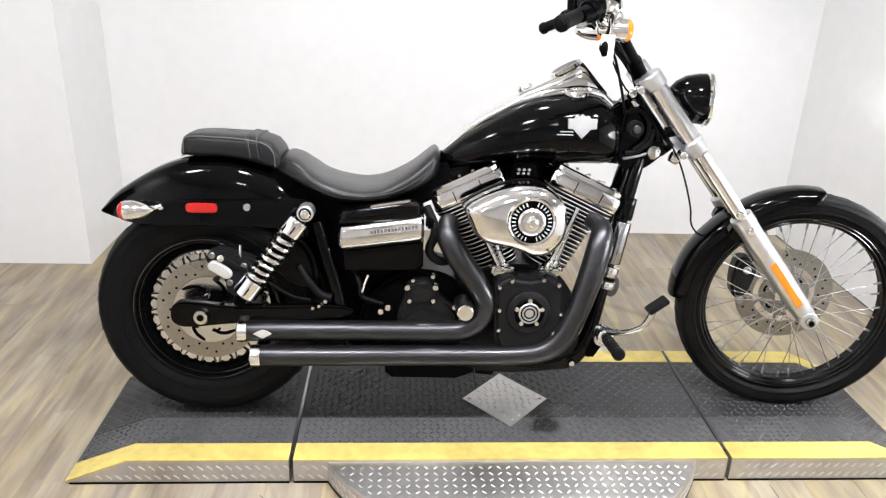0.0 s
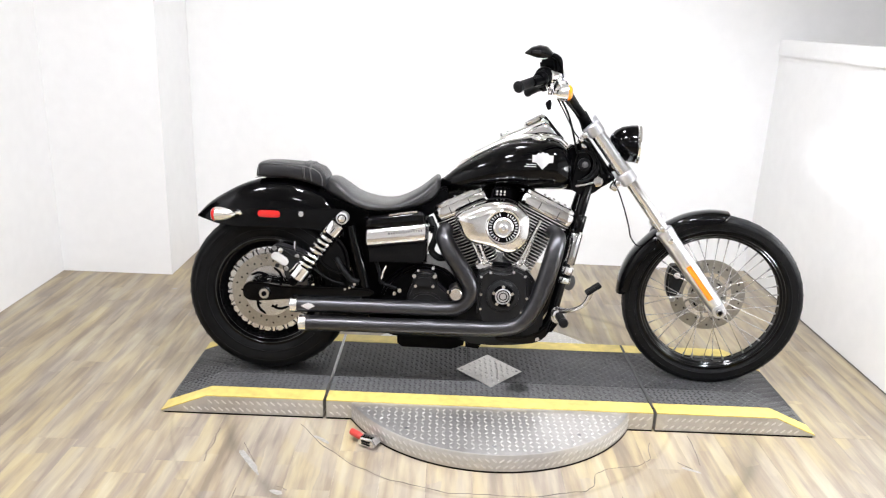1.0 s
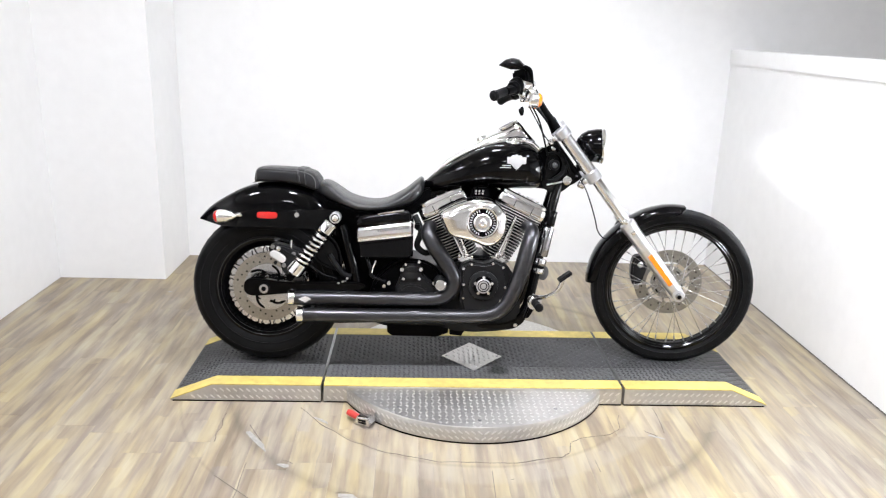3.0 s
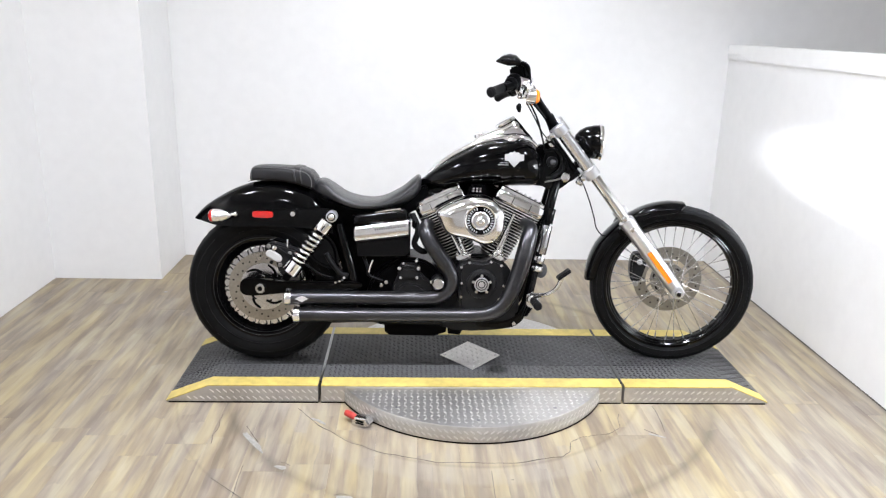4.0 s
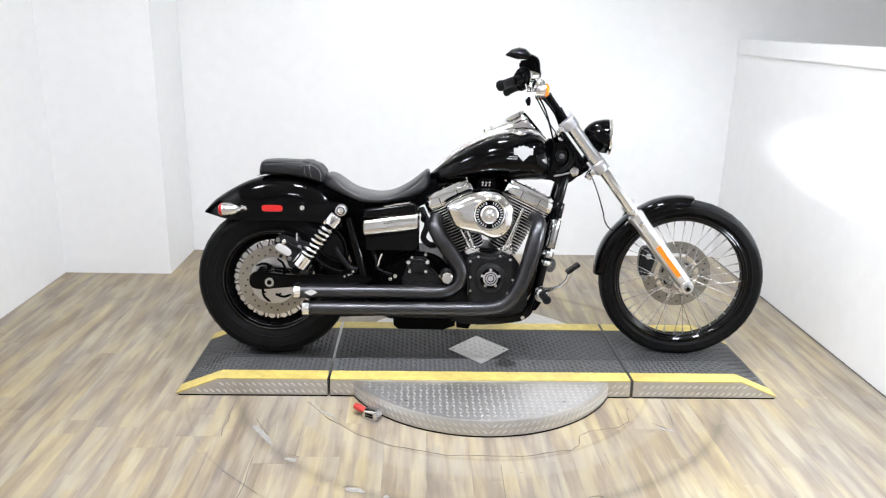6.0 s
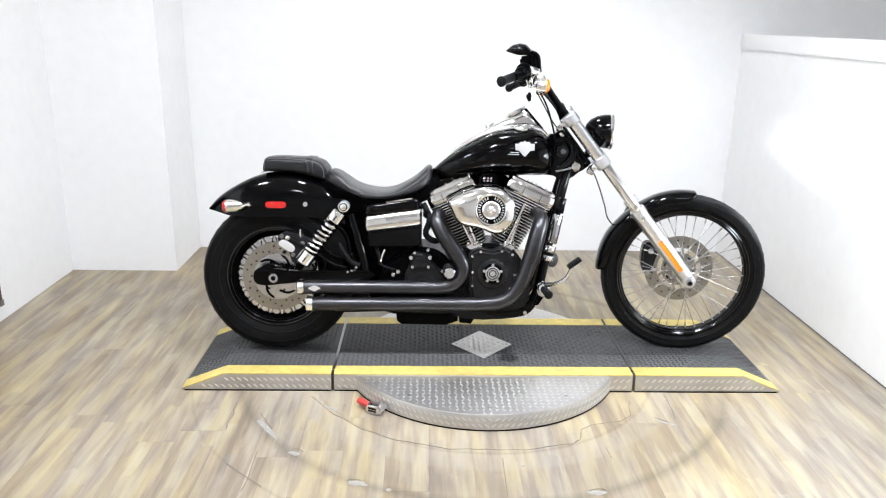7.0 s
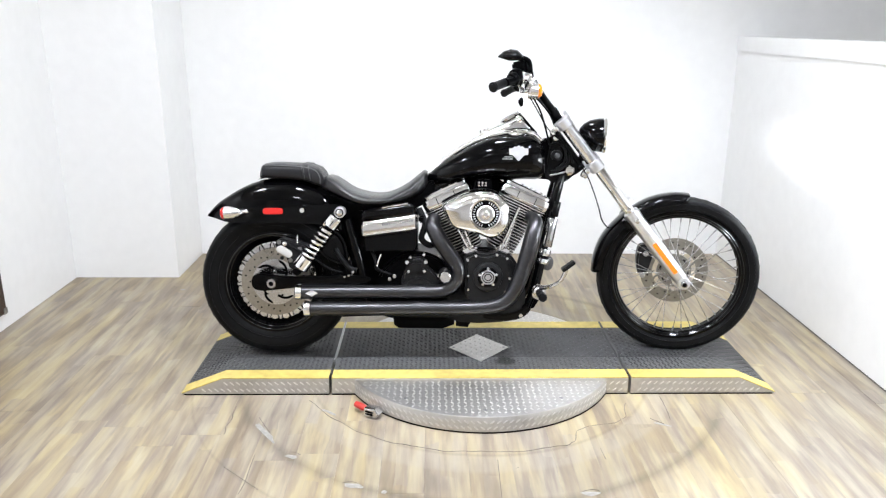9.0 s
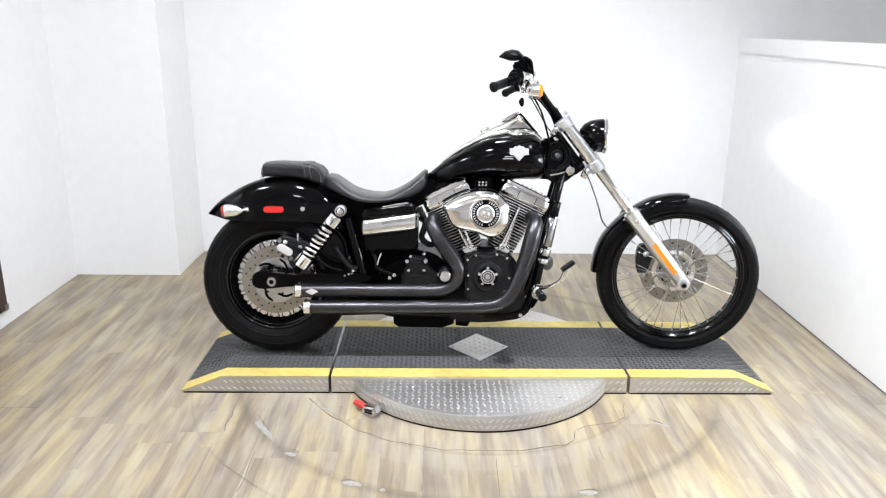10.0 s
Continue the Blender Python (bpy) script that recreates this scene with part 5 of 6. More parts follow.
part("cover_crease", tube([(0.392, -0.1775, 0.556), (0.5, -0.1785, 0.57), (0.606, -0.1775, 0.585)], 0.0022, 8), CHROME, cov)
for k in range(14):
    x = 0.47 + 0.0092 * k
    part("cover_mark", box(x, x + 0.0062, -0.1802, -0.174, 0.592 + 0.14 * (x - 0.47), 0.6005 + 0.14 * (x - 0.47)), STEEL_EDGE, cov)
part("lower_panel", prism([(0.395, 0.543), (0.6, 0.571), (0.612, 0.566), (0.61, 0.5), (0.595, 0.485), (0.4, 0.482)], -0.158, -0.11, 0.008), BLACK_GLOSS, bb, "glossy black lower panel")
part("oil_tank", prism(smooth_path([(0.2, 0.48), (0.22, 0.54), (0.27, 0.55), (0.31, 0.5), (0.32, 0.42), (0.28, 0.41), (0.22, 0.44)], 4, True), -0.13, -0.06, 0.014, 3), BLACK_GLOSS, bike, "black inner guard")
part("brake_hose", tube([(0.27, -0.13, 0.475), (0.3, -0.14, 0.43), (0.33, -0.14, 0.395), (0.36, -0.14, 0.385)], [0.011, 0.011, 0.012, 0.013], 14), RUBBER, bike, "black rubber hose")
part("wire_loom", tube([(0.42, -0.12, 0.47), (0.44, -0.14, 0.42), (0.445, -0.14, 0.39), (0.5, -0.13, 0.365)], 0.007, 10), RUBBER, bike)
part("wire_clip", tube([(0.445, -0.145, 0.405), (0.452, -0.15, 0.43), (0.462, -0.148, 0.455)], 0.004, 8), CHROME, bike)
part("breather_hose", tube([(0.62, -0.1, 0.64), (0.645, -0.13, 0.58), (0.63, -0.12, 0.52), (0.66, -0.12, 0.49), (0.69, -0.1, 0.49)], 0.013, 12), RUBBER, bike, "black hose")
part("breather_cap", box(0.618, 0.645, -0.14, -0.1, 0.585, 0.615, 0.006), BLACK_SATIN, bike)

# exhausts
def exhaust(pts, radii, label):
    ex = part("exhaust_pipe", tube(pts, radii, 26, 8, cap=(False, True)), EXHAUST, bike, label)
    a, b = Vector(pts[0]), Vector(pts[1])
    d = (b - a).normalized()
    part("end_cap", ring_lathe([(-0.006, 0.022), (-0.008, 0.027), (-0.005, 0.0305), (0.018, 0.0305), (0.02, 0.029), (0.02, 0.024)], a, d, 36), CHROME, ex, "chrome end ring")
    part("baffle", lathe([(0.0, 0.024), (0.03, 0.02)], a + d * 0.015, d, 24), BLACK_SATIN, ex)
    return ex


e1 = exhaust([(0.112, -0.172, 0.312), (0.3, -0.172, 0.314), (0.537, -0.172, 0.314), (0.66, -0.172, 0.314), (0.728, -0.175, 0.322), (0.769, -0.178, 0.352), (0.784, -0.178, 0.395), (0.77, -0.176, 0.435), (0.735, -0.17, 0.488), (0.7, -0.163, 0.54), (0.676, -0.145, 0.588), (0.684, -0.1, 0.612)],
             [0.0285, 0.0285, 0.0285, 0.0285, 0.029, 0.03, 0.031, 0.032, 0.033, 0.034, 0.032, 0.028], "dark grey upper exhaust pipe")
e2 = exhaust([(0.149, -0.192, 0.247), (0.4, -0.192, 0.248), (0.7, -0.192, 0.25), (0.87, -0.192, 0.252), (0.942, -0.194, 0.262), (0.988, -0.196, 0.29), (1.024, -0.197, 0.347), (1.051, -0.195, 0.42), (1.073, -0.19, 0.495), (1.09, -0.178, 0.56), (1.101, -0.15, 0.608), (1.085, -0.1, 0.622)],
             [0.0285, 0.0285, 0.0285, 0.0285, 0.0295, 0.031, 0.032, 0.033, 0.0345, 0.0335, 0.029, 0.024], "dark grey lower exhaust pipe")
part("pipe_badge", prism([(0.15, 0.314), (0.165, 0.322), (0.178, 0.326), (0.19, 0.322), (0.203, 0.314), (0.19, 0.308), (0.178, 0.3), (0.165, 0.306)], -0.2025, -0.198, 0.001), EMBLEM, e1, "small silver badge")
for ex, pts in ((e1, [(0.6, -0.16, 0.31), (0.6, -0.12, 0.3)]), (e2, [(0.42, -0.18, 0.25), (0.42, -0.12, 0.25)])):
    part("pipe_bracket", cyl(*pts, 0.012), BLACK_SATIN, ex)

# forward foot control
peg = part("foot_control", prism(smooth_path([(1.085, 0.31), (1.09, 0.338), (1.115, 0.352), (1.14, 0.335), (1.135, 0.305), (1.105, 0.295)], 3, True), -0.235, -0.205, 0.006), POLISHED, bike, "polished forward foot control")
part("control_plate", prism([(1.075, 0.25), (1.095, 0.305), (1.125, 0.325), (1.12, 0.29), (1.095, 0.25)], -0.2, -0.165, 0.006), BLACK_SATIN, peg)
part("pivot_boss", capped((1.108, -0.2, 0.33), (1.106, -0.262, 0.334), 0.022, 0.005), POLISHED, peg, "polished pivot boss")
pd = Vector((-0.004, -0.17, 0.01)).normalized()
part("foot_peg", lathe([(0.0, 0.012), (0.01, 0.0135), (0.05, 0.014), (0.118, 0.014), (0.122, 0.012)], (1.106, -0.262, 0.335), pd, 24), RUBBER, peg, "black rubber foot peg")
for k in range(5):
    part("peg_rib", ring_lathe([(-0.003, 0.013), (-0.003, 0.0152), (0.003, 0.0152), (0.003, 0.013)], Vector((1.106, -0.262, 0.335)) + pd * (0.022 + 0.02 * k), pd, 24), RUBBER, peg)
part("peg_end", lathe([(0.12, 0.014), (0.124, 0.0168), (0.136, 0.0168), (0.142, 0.013), (0.144, 0.005)], (1.106, -0.262, 0.335), pd, 28), RUBBER, peg)
part("pedal_arm", tube([(1.106, -0.235, 0.348), (1.125, -0.275, 0.356), (1.152, -0.31, 0.372), (1.18, -0.332, 0.396), (1.194, -0.34, 0.424), (1.2, -0.344, 0.446)], [0.014, 0.0095, 0.0075, 0.0075, 0.0085, 0.009], 14), POLISHED, peg, "polished brake pedal arm")
pad = part("pedal_pad", box(-0.03, 0.03, -0.022, 0.022, -0.0065, 0.0065, 0.003), RUBBER, peg, "ribbed rubber pedal pad")
pad.matrix_basis = pose(1.206, -0.348, 0.459, 0, -36, 0)

# fork: legs, clamps, axle
A, B = Vector((1.209, 0, 1.015)), Vector((1.742, 0, 0.341))
fd = (B - A).normalized()
FL = (B - A).length
FORK_Y = 0.108
for s in (-1, 1):
    o = A + Vector((0, s * FORK_Y, 0))
    leg = part("fork_tube", lathe([(-0.01, 0.0215), (FL * 0.62, 0.0215)], o, fd, 32), CHROME, bike, "chrome fork tube")
    part("fork_slider", lathe([(FL * 0.545, 0.026), (FL * 0.55, 0.032), (FL * 0.575, 0.0335), (FL * 0.6, 0.031), (FL * 0.8, 0.0315), (FL * 0.93, 0.03), (FL * 0.985, 0.028), (FL * 1.02, 0.024), (FL * 1.03, 0.012)], o, fd, 36), SILVER, leg, "silver fork slider")
    part("fork_cover", lathe([(0.01, 0.0265), (FL * 0.26, 0.0265)], o, fd, 32), FORK_CHROME, leg, "bright upper fork cover")
    hub_at = fc + Vector((-0.011, 0, 0.002))
    part("axle_lug", capped(hub_at + Vector((0, s * 0.08, 0)), hub_at + Vector((0, s * 0.138, 0)), 0.026), SILVER, leg)
    part("axle_end", lathe([(0, 0.014), (0.012, 0.014), (0.014, 0.011)], hub_at + Vector((0, s * 0.137, 0)), (0, s, 0), 20), STEEL_EDGE, leg)
    part("axle_hollow", lathe([(0, 0.0085), (0.0146, 0.0085)], hub_at + Vector((0, s * 0.137, 0)), (0, s, 0), 16), BLACK_SATIN, leg)
    for f in (0.535, 0.6):
        side = Vector((-fd.z, 0, fd.x))
        q = o + fd * (FL * f)
        part("fender_mount", capped(q + Vector((0, -s * 0.02, 0)), q + Vector((0, s * 0.035, 0)), 0.011), CHROME, leg)
    if s < 0:
        q0, q1 = o + fd * (FL * 0.74), o + fd * (FL * 0.925)
        rx = Vector((fd.z, 0, -fd.x)) * 0.0095
        pts = [q0 + rx, q1 + rx, q1 - rx, q0 - rx]
        part("side_reflector", prism([(p.x, p.z) for p in pts], o.y - 0.0345, o.y - 0.028, 0.002), ORANGE, leg, "amber side reflector")
for f, nm, th in ((0.008, "upper_clamp", 0.022), (0.262, "lower_clamp", 0.024)):
    q = A + fd * (FL * f)
    side = Vector((fd.z, 0, -fd.x))
    cl = bmesh.new()
    for s in (-1, 1):
        lathe([(-th, 0.028), (-th + 0.005, 0.032), (th - 0.005, 0.032), (th, 0.028)], q + Vector((0, s * FORK_Y, 0)), fd, 32, cl)
    vs = bmesh.ops.create_cube(cl, size=1, matrix=Matrix.Translation(q + side * 0.012) @ fd.to_track_quat("Z", "Y").to_matrix().to_4x4())["verts"]
    for v in vs:
        d = v.co - (q + side * 0.012)
        loc = (math.copysign(0.026, d.dot(side)), math.copysign(0.1, d.y), math.copysign(0.016, d.dot(fd)))
        v.co = q + side * (0.012 + loc[0]) + Vector((0, loc[1], 0)) + fd * loc[2]
    part(nm, cl, SILVER, bike, "silver fork clamp")
    part("clamp_bolt", capped(q + Vector((-0.034, -0.14, -0.02)), q + Vector((-0.034, -0.1, -0.02)), 0.011), POLISHED, bike)
# speedo and brake lines by the fork
part("brake_hose", tube([(1.03, -0.2, 1.15), (1.1, -0.1, 1.06), (1.16, -0.07, 0.97), (1.24, -0.085, 0.9), (1.32, -0.075, 0.79), (1.36, -0.06, 0.71), (1.39, -0.04, 0.635), (1.43, 0.02, 0.56), (1.55, 0.085, 0.46)], 0.0027, 8), RUBBER, bike, "black brake hose")
part("control_cable", tube([(1.06, -0.16, 1.13), (1.12, -0.08, 1.05), (1.15, -0.06, 0.97), (1.17, -0.05, 0.9)], 0.004, 8), RUBBER, bike, "black control cable")
part("control_cable", tube([(1.08, -0.1, 1.12), (1.16, -0.06, 1.04), (1.2, -0.05, 0.96), (1.26, -0.06, 0.86)], 0.004, 8), RUBBER, bike, "black control cable")

# headlight
ho, hd = Vector((1.392, 0, 0.949)), Vector((1, 0, -0.02))
hl = part("headlight", lathe([(-0.1, 0.012), (-0.096, 0.028), (-0.08, 0.047), (-0.055, 0.062), (-0.02, 0.07), (0.0, 0.071)], ho, hd, 48), BLACK_GLOSS, bike, "black bullet headlight")
part("bezel", ring_lathe([(0.0, 0.0715), (0.004, 0.076), (0.012, 0.076), (0.017, 0.07), (0.015, 0.065), (0.0, 0.067)], ho, hd, 56), CHROME, hl, "chrome headlight rim")
part("lens", lathe([(0.008, 0.065), (0.016, 0.055), (0.022, 0.033), (0.024, 0.001)], ho, hd, 48), GLASS, hl, "clear glass lens")
part("reflector", lathe([(-0.05, 0.01), (-0.03, 0.042), (0.006, 0.063)], ho, hd, 48, cap=(True, False)), CHROME, hl)
part("headlight_mount", tube([(1.35, 0, 0.88), (1.33, 0, 0.86), (1.3, 0, 0.85)], 0.016, 14), BLACK_SATIN, hl)

# front fender: narrow strip over the tyre
fpts = smooth_path([(1.374, 0.352), (1.381, 0.425), (1.408, 0.502), (1.451, 0.563), (1.507, 0.62), (1.576, 0.667), (1.634, 0.692), (1.704, 0.706), (1.77, 0.704)], 5)
loops = []
for i, p in enumerate(fpts):
    c2 = Vector((FC[0], FC[1]))
    d2 = (Vector((p[0], p[1])) - c2)
    rad, d2 = d2.length, d2.normalized()
    f = i / (len(fpts) - 1)
    w = 0.056 * min(1, 0.55 + 8 * min(f + 0.02, 1.02 - f))
    drop = 0.042 * min(1, 0.3 + 7 * (1 - f)) * min(1, 0.6 + 6 * f)
    outer = []
    for k in range(11):
        a = math.pi * k / 10
        ca, sa = math.cos(a), math.sin(a)
        y, q = -w * math.copysign(abs(ca) ** 0.6, ca), rad - drop * (1 - abs(sa) ** 0.8)
        outer.append((c2.x + d2.x * q, y, c2.y + d2.y * q))
    inner = [(x - d2.x * 0.003, y * 0.94, z - d2.y * 0.003) for x, y, z in outer][::-1]
    loops.append(outer + inner)
ff = part("front_fender", rings(bmesh.new(), loops), BLACK_GLOSS, bike, "glossy black narrow front fender")
for s in (-1, 1):
    part("fender_bracket", prism(smooth_path([(1.495, 0.585), (1.508, 0.61), (1.535, 0.61), (1.545, 0.582), (1.53, 0.565), (1.505, 0.568)], 3, True), *sorted((s * 0.062, s * 0.1)), 0.006), BLACK_GLOSS, ff, "black fender bracket")
fcal = part("front_caliper", prism(smooth_path([(1.59, 0.44), (1.61, 0.455), (1.64, 0.446), (1.662, 0.42), (1.655, 0.375), (1.64, 0.33), (1.615, 0.318), (1.592, 0.33), (1.583, 0.385)], 4, True), 0.06, 0.12, 0.01), DARK_CAST, bike, "dark front brake caliper")
part("caliper_bolt", bolt((1.62, 0.045, 0.42), SIDE, 0.012), STEEL_EDGE, fcal)
part("caliper_bolt", bolt((1.61, 0.045, 0.32), SIDE, 0.012), STEEL_EDGE, fcal)

# handlebar with its controls; the far half sits swung forward and lower
SWING = Matrix.Translation((1.2, 0, 1.03)) @ pose(0, 0, 0, 1.5, 0, -16) @ Matrix.Translation((-1.2, 0, -1.03))
bar = part("handlebar", tube([(1.2, -0.055, 1.02), (1.165, -0.075, 1.07), (1.12, -0.13, 1.115), (1.075, -0.2, 1.165), (1.045, -0.25, 1.19), (1.01, -0.31, 1.185), (0.94, -0.385, 1.166)], 0.0145, 16), BLACK_SATIN, bike, "black handlebar")
far_bar = part("handlebar", tube([(1.2, 0.055, 1.02), (1.165, 0.075, 1.07), (1.12, 0.13, 1.115), (1.075, 0.2, 1.165), (1.045, 0.25, 1.19), (1.01, 0.31, 1.185), (0.94, 0.385, 1.166)], 0.0145, 16), BLACK_SATIN, bike, "black handlebar")
part("riser", tube([(1.215, -0.03, 1.0), (1.19, -0.045, 1.035), (1.165, -0.07, 1.07)], [0.024, 0.022, 0.02], 16), BLACK_SATIN, bar)
for s in (-1, 1):
    bar_side = bar if s < 0 else far_bar
    g0, g1 = Vector((0.976, s * 0.335, 1.183)), Vector((0.886, s * 0.425, 1.147))
    gd = (g1 - g0).normalized()
    gl = (g1 - g0).length
    grip = part("grip", lathe([(0, 0.018), (0.004, 0.02), (0.01, 0.0165), (gl - 0.012, 0.0165), (gl - 0.008, 0.0195), (gl, 0.019), (gl + 0.004, 0.013)], g0, gd, 28), RUBBER, bar_side, "black rubber grip")
    part("grip_end", lathe([(gl, 0.014), (gl + 0.006, 0.013), (gl + 0.008, 0.008)], g0, gd, 24), RUBBER, grip)
    sw = g0 - gd * 0.03
    part("switch_housing", lathe([(-0.03, 0.022), (-0.026, 0.027), (0.018, 0.028), (0.03, 0.024)], sw, gd, 24), BLACK_SATIN, bar_side, "black switch housing")
    part("throttle_drum", lathe([(0.0, 0.024), (0.006, 0.027), (0.02, 0.027), (0.026, 0.023)], g0 - gd * 0.005, gd, 28), BLACK_SATIN, bar_side)
    res = part("brake_reservoir", box(-0.033, 0.033, -0.024, 0.024, -0.026, 0.026, 0.008), BLACK_SATIN, bar_side, "black fluid reservoir")
    res.matrix_basis = pose(1.007, s * 0.3, 1.228, 8, -8, 40 * s)
    if s < 0:
        part("lever", tube([(1.035, -0.3, 1.18), (1.02, -0.345, 1.16), (1.007, -0.375, 1.135), (0.998, -0.388, 1.118), (0.995, -0.393, 1.098), (0.998, -0.396, 1.08)], [0.006, 0.005, 0.0045, 0.006, 0.0105, 0.005], 12), BLACK_SATIN, bar_side, "black hand lever")
        part("master_cylinder", capped((1.046, -0.268, 1.198), (0.998, -0.335, 1.192), 0.022), CHROME, bar_side, "chrome master cylinder")
        part("clamp_cap", capped((1.024, -0.318, 1.178), (1.05, -0.27, 1.17), 0.02), CHROME, bar_side, "chrome clamp half")
        part("clamp_cap", capped((1.0, -0.325, 1.17), (1.012, -0.3, 1.15), 0.013), CHROME, bar_side)
        for q in range(4):
            part("clamp_screw", bolt((1.012 + 0.014 * q, -0.322 + 0.008 * q, 1.196 - 0.012 * (q % 2)), (0.2, -1, 0.3), 0.006, 0.007), POLISHED, bar_side)
        part("brake_banjo", tube([(1.055, -0.27, 1.185), (1.062, -0.262, 1.165), (1.06, -0.255, 1.14), (1.048, -0.25, 1.125)], [0.009, 0.008, 0.007, 0.006], 12), CHROME, bar_side, "chrome hose end")
        part("lever_pivot", capped((1.035, -0.31, 1.17), (1.035, -0.31, 1.2), 0.011), CHROME, bar_side)
        part("cable_adjuster", tube([(1.0, -0.335, 1.16), (1.02, -0.32, 1.15), (1.035, -0.3, 1.155)], 0.0055, 10), CHROME, bar_side)
        part("switch_pod", lathe([(-0.022, 0.012), (-0.016, 0.026), (0.0, 0.031), (0.016, 0.028), (0.024, 0.014)], (0.982, -0.325, 1.193), (0.62, 0.78, 0.1), 28), BLACK_SATIN, bar_side, "rounded black switch pod")
    part("clamp_block", box(1.005, 1.045, min(s * 0.27, s * 0.31), max(s * 0.27, s * 0.31), 1.15, 1.2, 0.006), CHROME, bar_side, "chrome control clamp")
    # mirror
    if s < 0:
        mi = part("mirror", tube([(1.05, -0.28, 1.16), (1.042, -0.3, 1.21), (1.03, -0.325, 1.248), (1.0, -0.34, 1.264)], [0.011, 0.009, 0.01, 0.007], 10), BLACK_SATIN, bar_side, "black teardrop mirror")
        shell = pillow([-0.055 + 0.0055 * k for k in range(21)], [(-0.055, 0.004), (-0.03, 0.02), (0.0, 0.027), (0.03, 0.024), (0.055, 0.008)], [(-0.055, -0.001), (0.0, -0.01), (0.055, -0.006)], [(-0.055, 0.006), (-0.02, 0.03), (0.02, 0.036), (0.055, 0.02)], 2.3, 24)
        sh = part("mirror_shell", shell, BLACK_GLOSS, mi, "glossy black mirror shell")
        sh.matrix_basis = pose(0.956, -0.36, 1.259, 14, 4, -18) @ Matrix.Diagonal((0.84, 0.95, 1.15, 1))
    # turn signal
    o = (1.03, s * 0.285, 1.142)
    ts = part("turn_signal", lathe([(-0.03, 0.003), (-0.025, 0.012), (-0.005, 0.021), (0.02, 0.0265), (0.042, 0.028)], o, (1, 0, -0.02), 32), CHROME, bar_side, "chrome bullet turn signal")
    part("lens", lathe([(0.042, 0.0275), (0.05, 0.026), (0.057, 0.019), (0.06, 0.005)], o, (1, 0, -0.02), 32), ORANGE, ts, "amber lens")
    part("signal_stem", tube([(1.03, s * 0.285, 1.16), (1.035, s * 0.28, 1.18)], 0.009, 10), CHROME, ts)

far_bar.matrix_basis = SWING

# small offsets with which the groups of parts sit on the frame
SIT = {"fuel_tank": (0.005, -0.008), "rider_seat": (-0.001, -0.004), "pillion_seat": (-0.006, -0.002), "rear_fender": (-0.005, -0.007), "swingarm": (0, -0.01), "rear_axle": (0, -0.011),
       "rear_caliper": (0, -0.01), "shock_absorber": (-0.002, -0.012), "frame_bolt": (0, -0.01), "engine": (0.001, -0.01), "air_cleaner": (0.002, -0.017), "gearbox": (0, -0.012), "battery_box": (-0.001, -0.012),
       "exhaust_pipe": (0.001, -0.013), "foot_control": (0.002, -0.015), "fork_tube": (0.017, -0.003), "upper_clamp": (0.017, -0.003), "lower_clamp": (0.016, -0.004), "clamp_bolt": (0.017, -0.004),
       "headlight": (0.005, -0.002), "front_fender": (0.003, 0.0), "handlebar": (0.009, -0.022), "steering_neck": (0.006, -0.006), "tube_sleeve": (0.004, -0.005), "oil_pan": (0, -0.006),
       "lower_skid": (0.002, -0.009), "skid_bolt": (0.002, -0.009)}
for ob in bike.children:
    shift = SIT.get(ob.name.split(".")[0])
    if shift:
        ob.matrix_basis = Matrix.Translation((shift[0], 0, shift[1])) @ ob.matrix_basis

# the front end is steered a little to the near side, about the raked stem
STEER = 9.0
STEM, LEAN = Vector((1.24, 0, 0.877)), Vector((0.61, 0, -0.79)).normalized()
TURN = Matrix.Translation(STEM) @ Matrix.Rotation(radians(STEER), 4, LEAN) @ Matrix.Translation(-STEM)
for ob in bike.children:
    if ob.name.split(".")[0] in ("front_wheel", "fork_tube", "upper_clamp", "lower_clamp", "clamp_bolt", "headlight", "front_fender", "front_caliper"):
        ob.matrix_basis = TURN @ ob.matrix_basis

# price tag hung on the bar
tag = base("paper_tag", pose(1.012, -0.275, 1.225, 0, 0, 8), "blank white paper tag hung from the handlebar", "tag")
part("card", box(-0.0165, 0.0165, -0.0006, 0.0006, -0.074, -0.004), WHITE_TAG, tag)
part("string", tube([(0, 0, -0.008), (0.004, 0.002, 0.01), (0.0, 0.0, 0.03)], 0.0008, 5), WHITE_TAG, tag)

# ---- floor ----
floor = thing("floor", box(X0 - 0.1, 5.5, -5.7, 2.4, -0.1, -0.006), SUBFLOOR, "pale grey-beige wood-look plank floor", "floor", kind="structure")
PW = 0.152
plank_me = finish("plank", box(-0.5, 0.5, -0.5, 0.5, -0.0062, 0.0), PLANK)
rng = random.Random(7)
for i in range(int((X1 + 0.2 - X0) / PW) + 1):
    px, py = X0 - 0.03 + (i + 0.5) * PW, -3.4 - rng.uniform(0, 1.2)
    while py < Y1:
        ln = min(1.22, Y1 + 0.02 - py)
        if ln > 0.1:
            ob = new("plank", plank_me)
            ob.parent = floor
            ob.matrix_basis = Matrix.Translation((px, py + ln / 2, rng.uniform(-0.0006, 0))) @ Matrix.Diagonal((PW - 0.0005, ln - 0.0005, 1, 1))
        py += 1.22
rest = bmesh.new()
box(X1 + 0.2, 5.45, -5.65, 2.35, -0.0062, -0.0005, bm=rest)
box(X0 - 0.05, X1 + 0.2, -5.65, -3.45, -0.0062, -0.0009, bm=rest)
tagged(part("plank_field", rest, PLANK, floor, "same planks farther off"), kind="stuff")

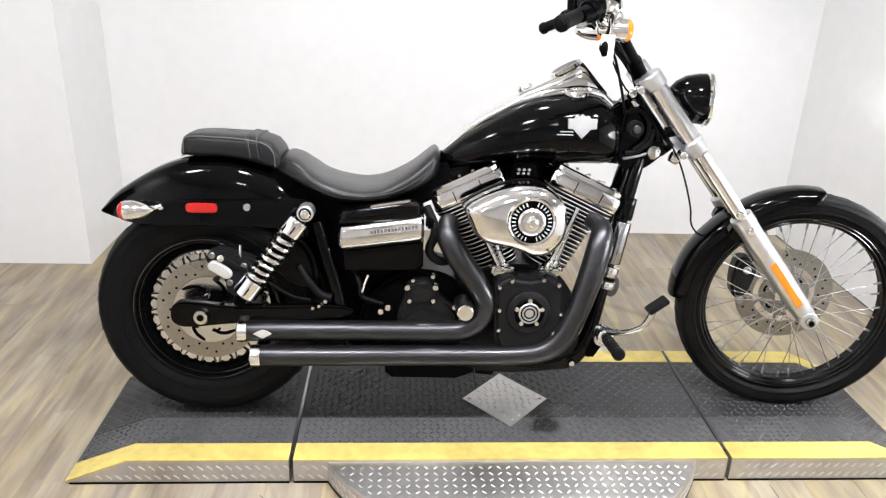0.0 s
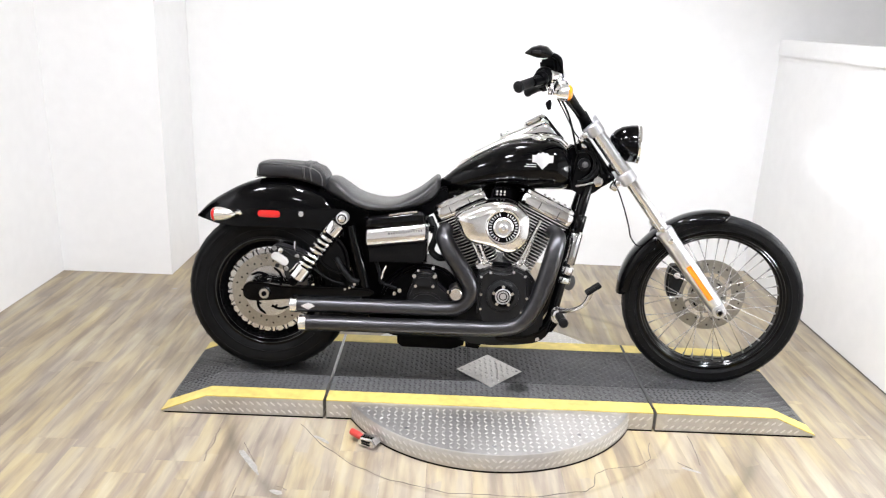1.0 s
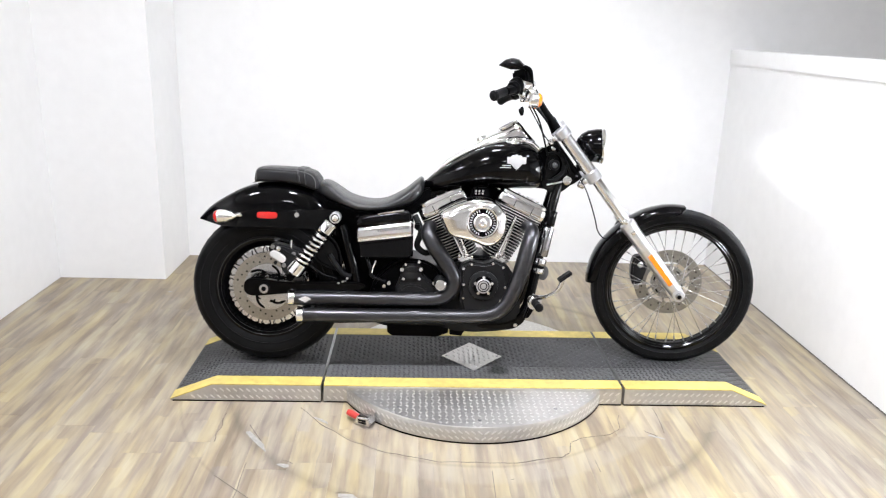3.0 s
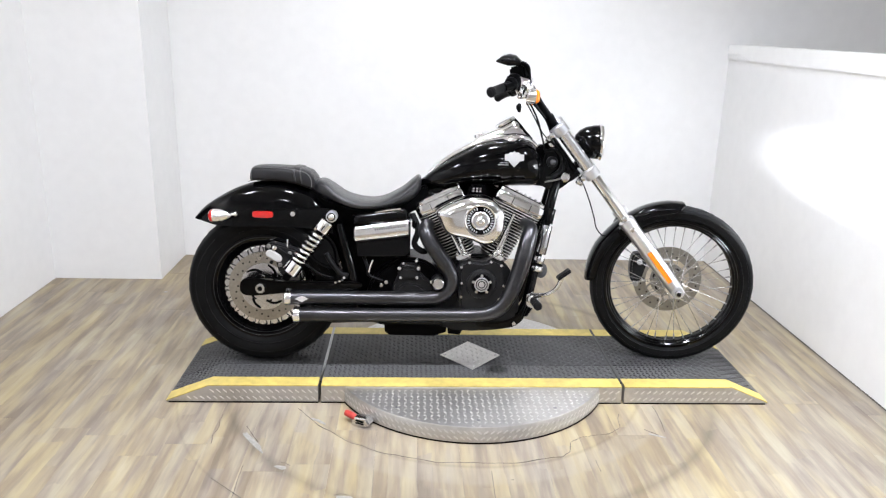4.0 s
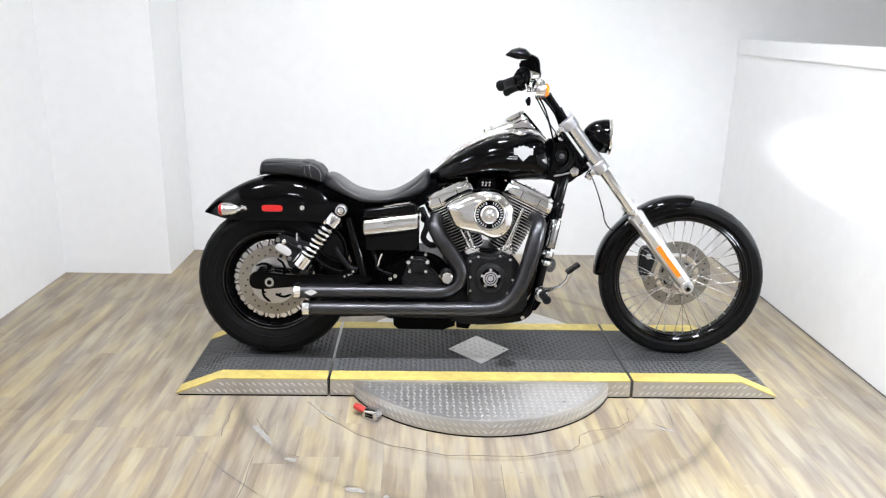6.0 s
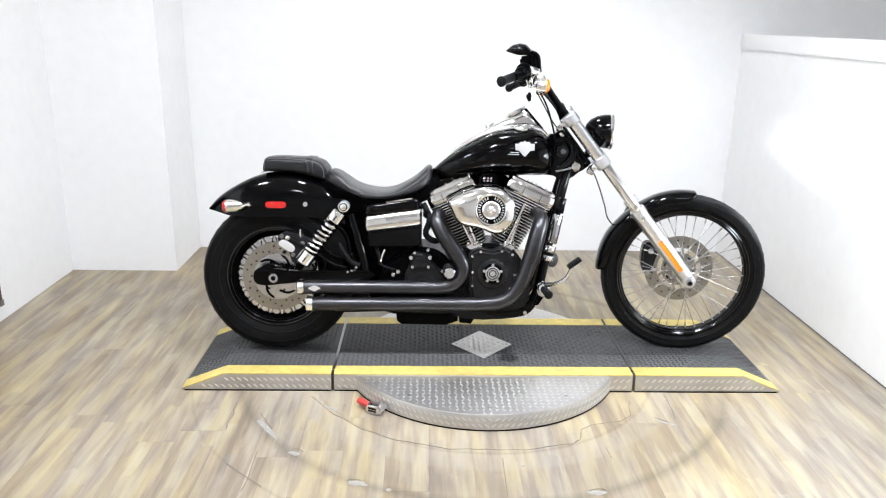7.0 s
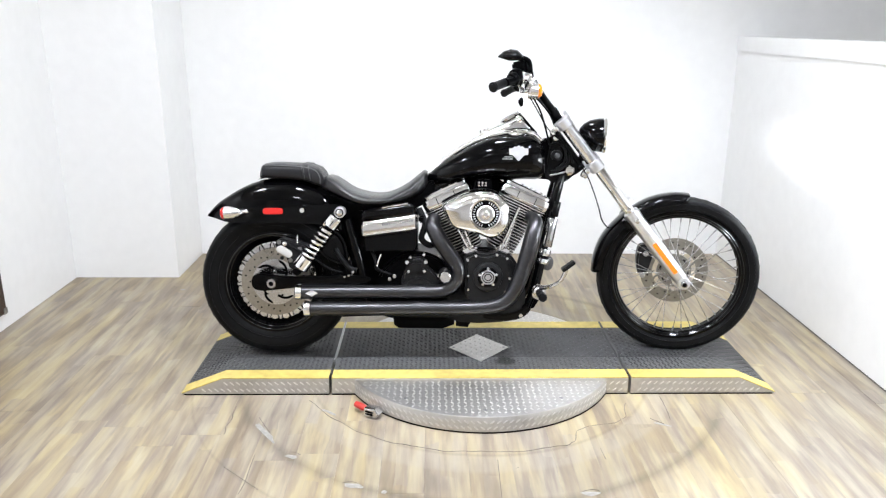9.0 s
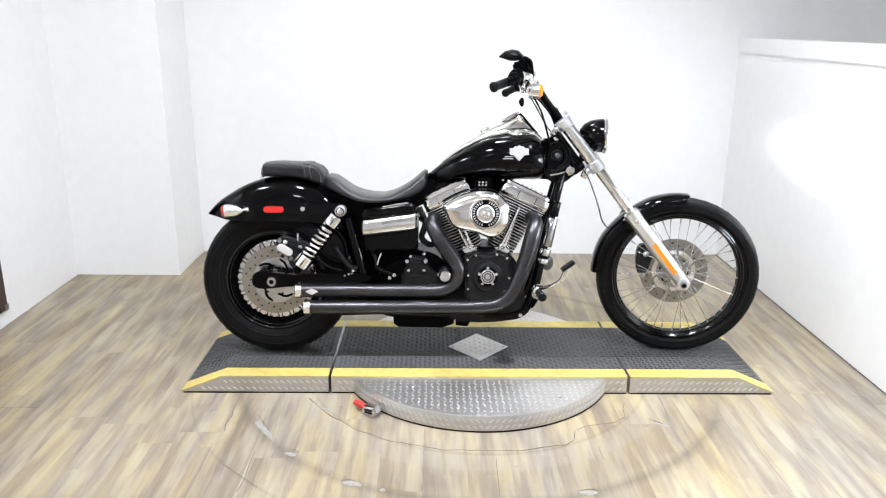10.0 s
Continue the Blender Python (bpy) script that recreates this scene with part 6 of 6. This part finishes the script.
# pale scuffs and torn spots in the vinyl
SCUFF = material("grey_scuff", (0.27, 0.26, 0.245), 0.4, vary=0.3, grain=80)
SPOTS = [(0.048, -0.6, 0.21, 0.028, -55), (0.178, -0.768, 0.05, 0.026, -20), (0.411, -0.943, 0.08, 0.032, -14), (0.517, -0.98, 0.024, 0.02, 30),
         (1.194, -0.993, 0.07, 0.03, 0), (1.556, -0.552, 0.085, 0.016, -25), (-0.75, 0.98, 0.03, 0.02, 0), (0.27, -0.45, 0.09, 0.02, -40)]
for k, (sx, sy, sl2, sw2, rot) in enumerate(SPOTS):
    r3 = random.Random(40 + k)
    out = [(math.cos(a) * sl2 / 2 * r3.uniform(0.7, 1.1), math.sin(a) * sw2 / 2 * r3.uniform(0.6, 1.15)) for a in (2 * math.pi * i / 11 for i in range(11))]
    ob = part("scuff", prism([(x, -y) for x, y in out], 0.0003, 0.0009, 0.0), SCUFF, floor, "pale scuff in the planks")
    ob.matrix_basis = pose(sx, sy, 0, 0, 0, rot) @ pose(0, 0, 0, 90, 0, 0)

# cuts where the vinyl was patched round the turntable
CUT = material("dirt_in_cut", (0.11, 0.098, 0.085), 0.8, vary=0.4)
for k, line in enumerate((((0.18, -0.35), (0.26, -0.465), (0.39, -0.594), (0.535, -0.68), (0.72, -0.735), (0.98, -0.741), (1.165, -0.698), (1.2, -0.666), (1.22, -0.6), (1.265, -0.564), (1.38, -0.54), (1.43, -0.49), (1.46, -0.35)),
                         ((1.612, -0.32), (1.604, -0.45), (1.593, -0.562)), ((1.523, -0.507), (1.541, -0.531), (1.585, -0.569)), ((0.002, -0.489), (0.038, -0.545), (0.087, -0.627)), ((-0.106, -0.399), (-0.101, -0.489), (-0.104, -0.554), (-0.095, -0.644)))):
    r3 = random.Random(90 + k)
    pts = []
    for a, b in zip(line, line[1:]):
        n = max(2, int(math.hypot(b[0] - a[0], b[1] - a[1]) / 0.03))
        pts += [(a[0] + (b[0] - a[0]) * i / n + r3.uniform(-0.003, 0.003), a[1] + (b[1] - a[1]) * i / n + r3.uniform(-0.003, 0.003), -0.0003) for i in range(n)]
    part("vinyl_cut", tube(pts, [0.0007 + 0.0012 * r3.random() for _ in pts], 5, 2), CUT, floor, "dark cut line in the planks")

# short nicks and torn edges
NICKS = [((0.172, -0.736), (0.188, -0.739), (0.207, -0.754)), ((0.374, -0.927), (0.396, -0.92), (0.421, -0.926), (0.445, -0.949)),
         ((1.159, -0.991), (1.172, -0.979), (1.196, -0.972), (1.218, -0.975), (1.226, -0.991)), ((0.046, -0.751), (0.047, -0.84), (0.05, -0.924), (0.043, -0.988)),
         ((1.283, -0.72), (1.283, -0.757), (1.286, -0.79)), ((0.904, -0.791), (0.901, -0.922), (0.899, -1.016)), ((-0.043, -0.83), (0.032, -0.898), (0.103, -0.963)), ((0.964, -0.842), (0.974, -0.84))]
for k, line in enumerate(NICKS):
    r3 = random.Random(130 + k)
    part("nick", tube([(x, y, -0.0002) for x, y in line], [r3.uniform(0.0005, 0.0014) for _ in line], 5, 4), CUT, floor, "dark nick in the vinyl")

thing("trim", box(X1 - 0.005, X1 - 0.0005, -2.6, Y1 - 0.006, 0.0, 0.004), CUT, "dark dirty joint along the foot of the partition", "trim", kind="structure")
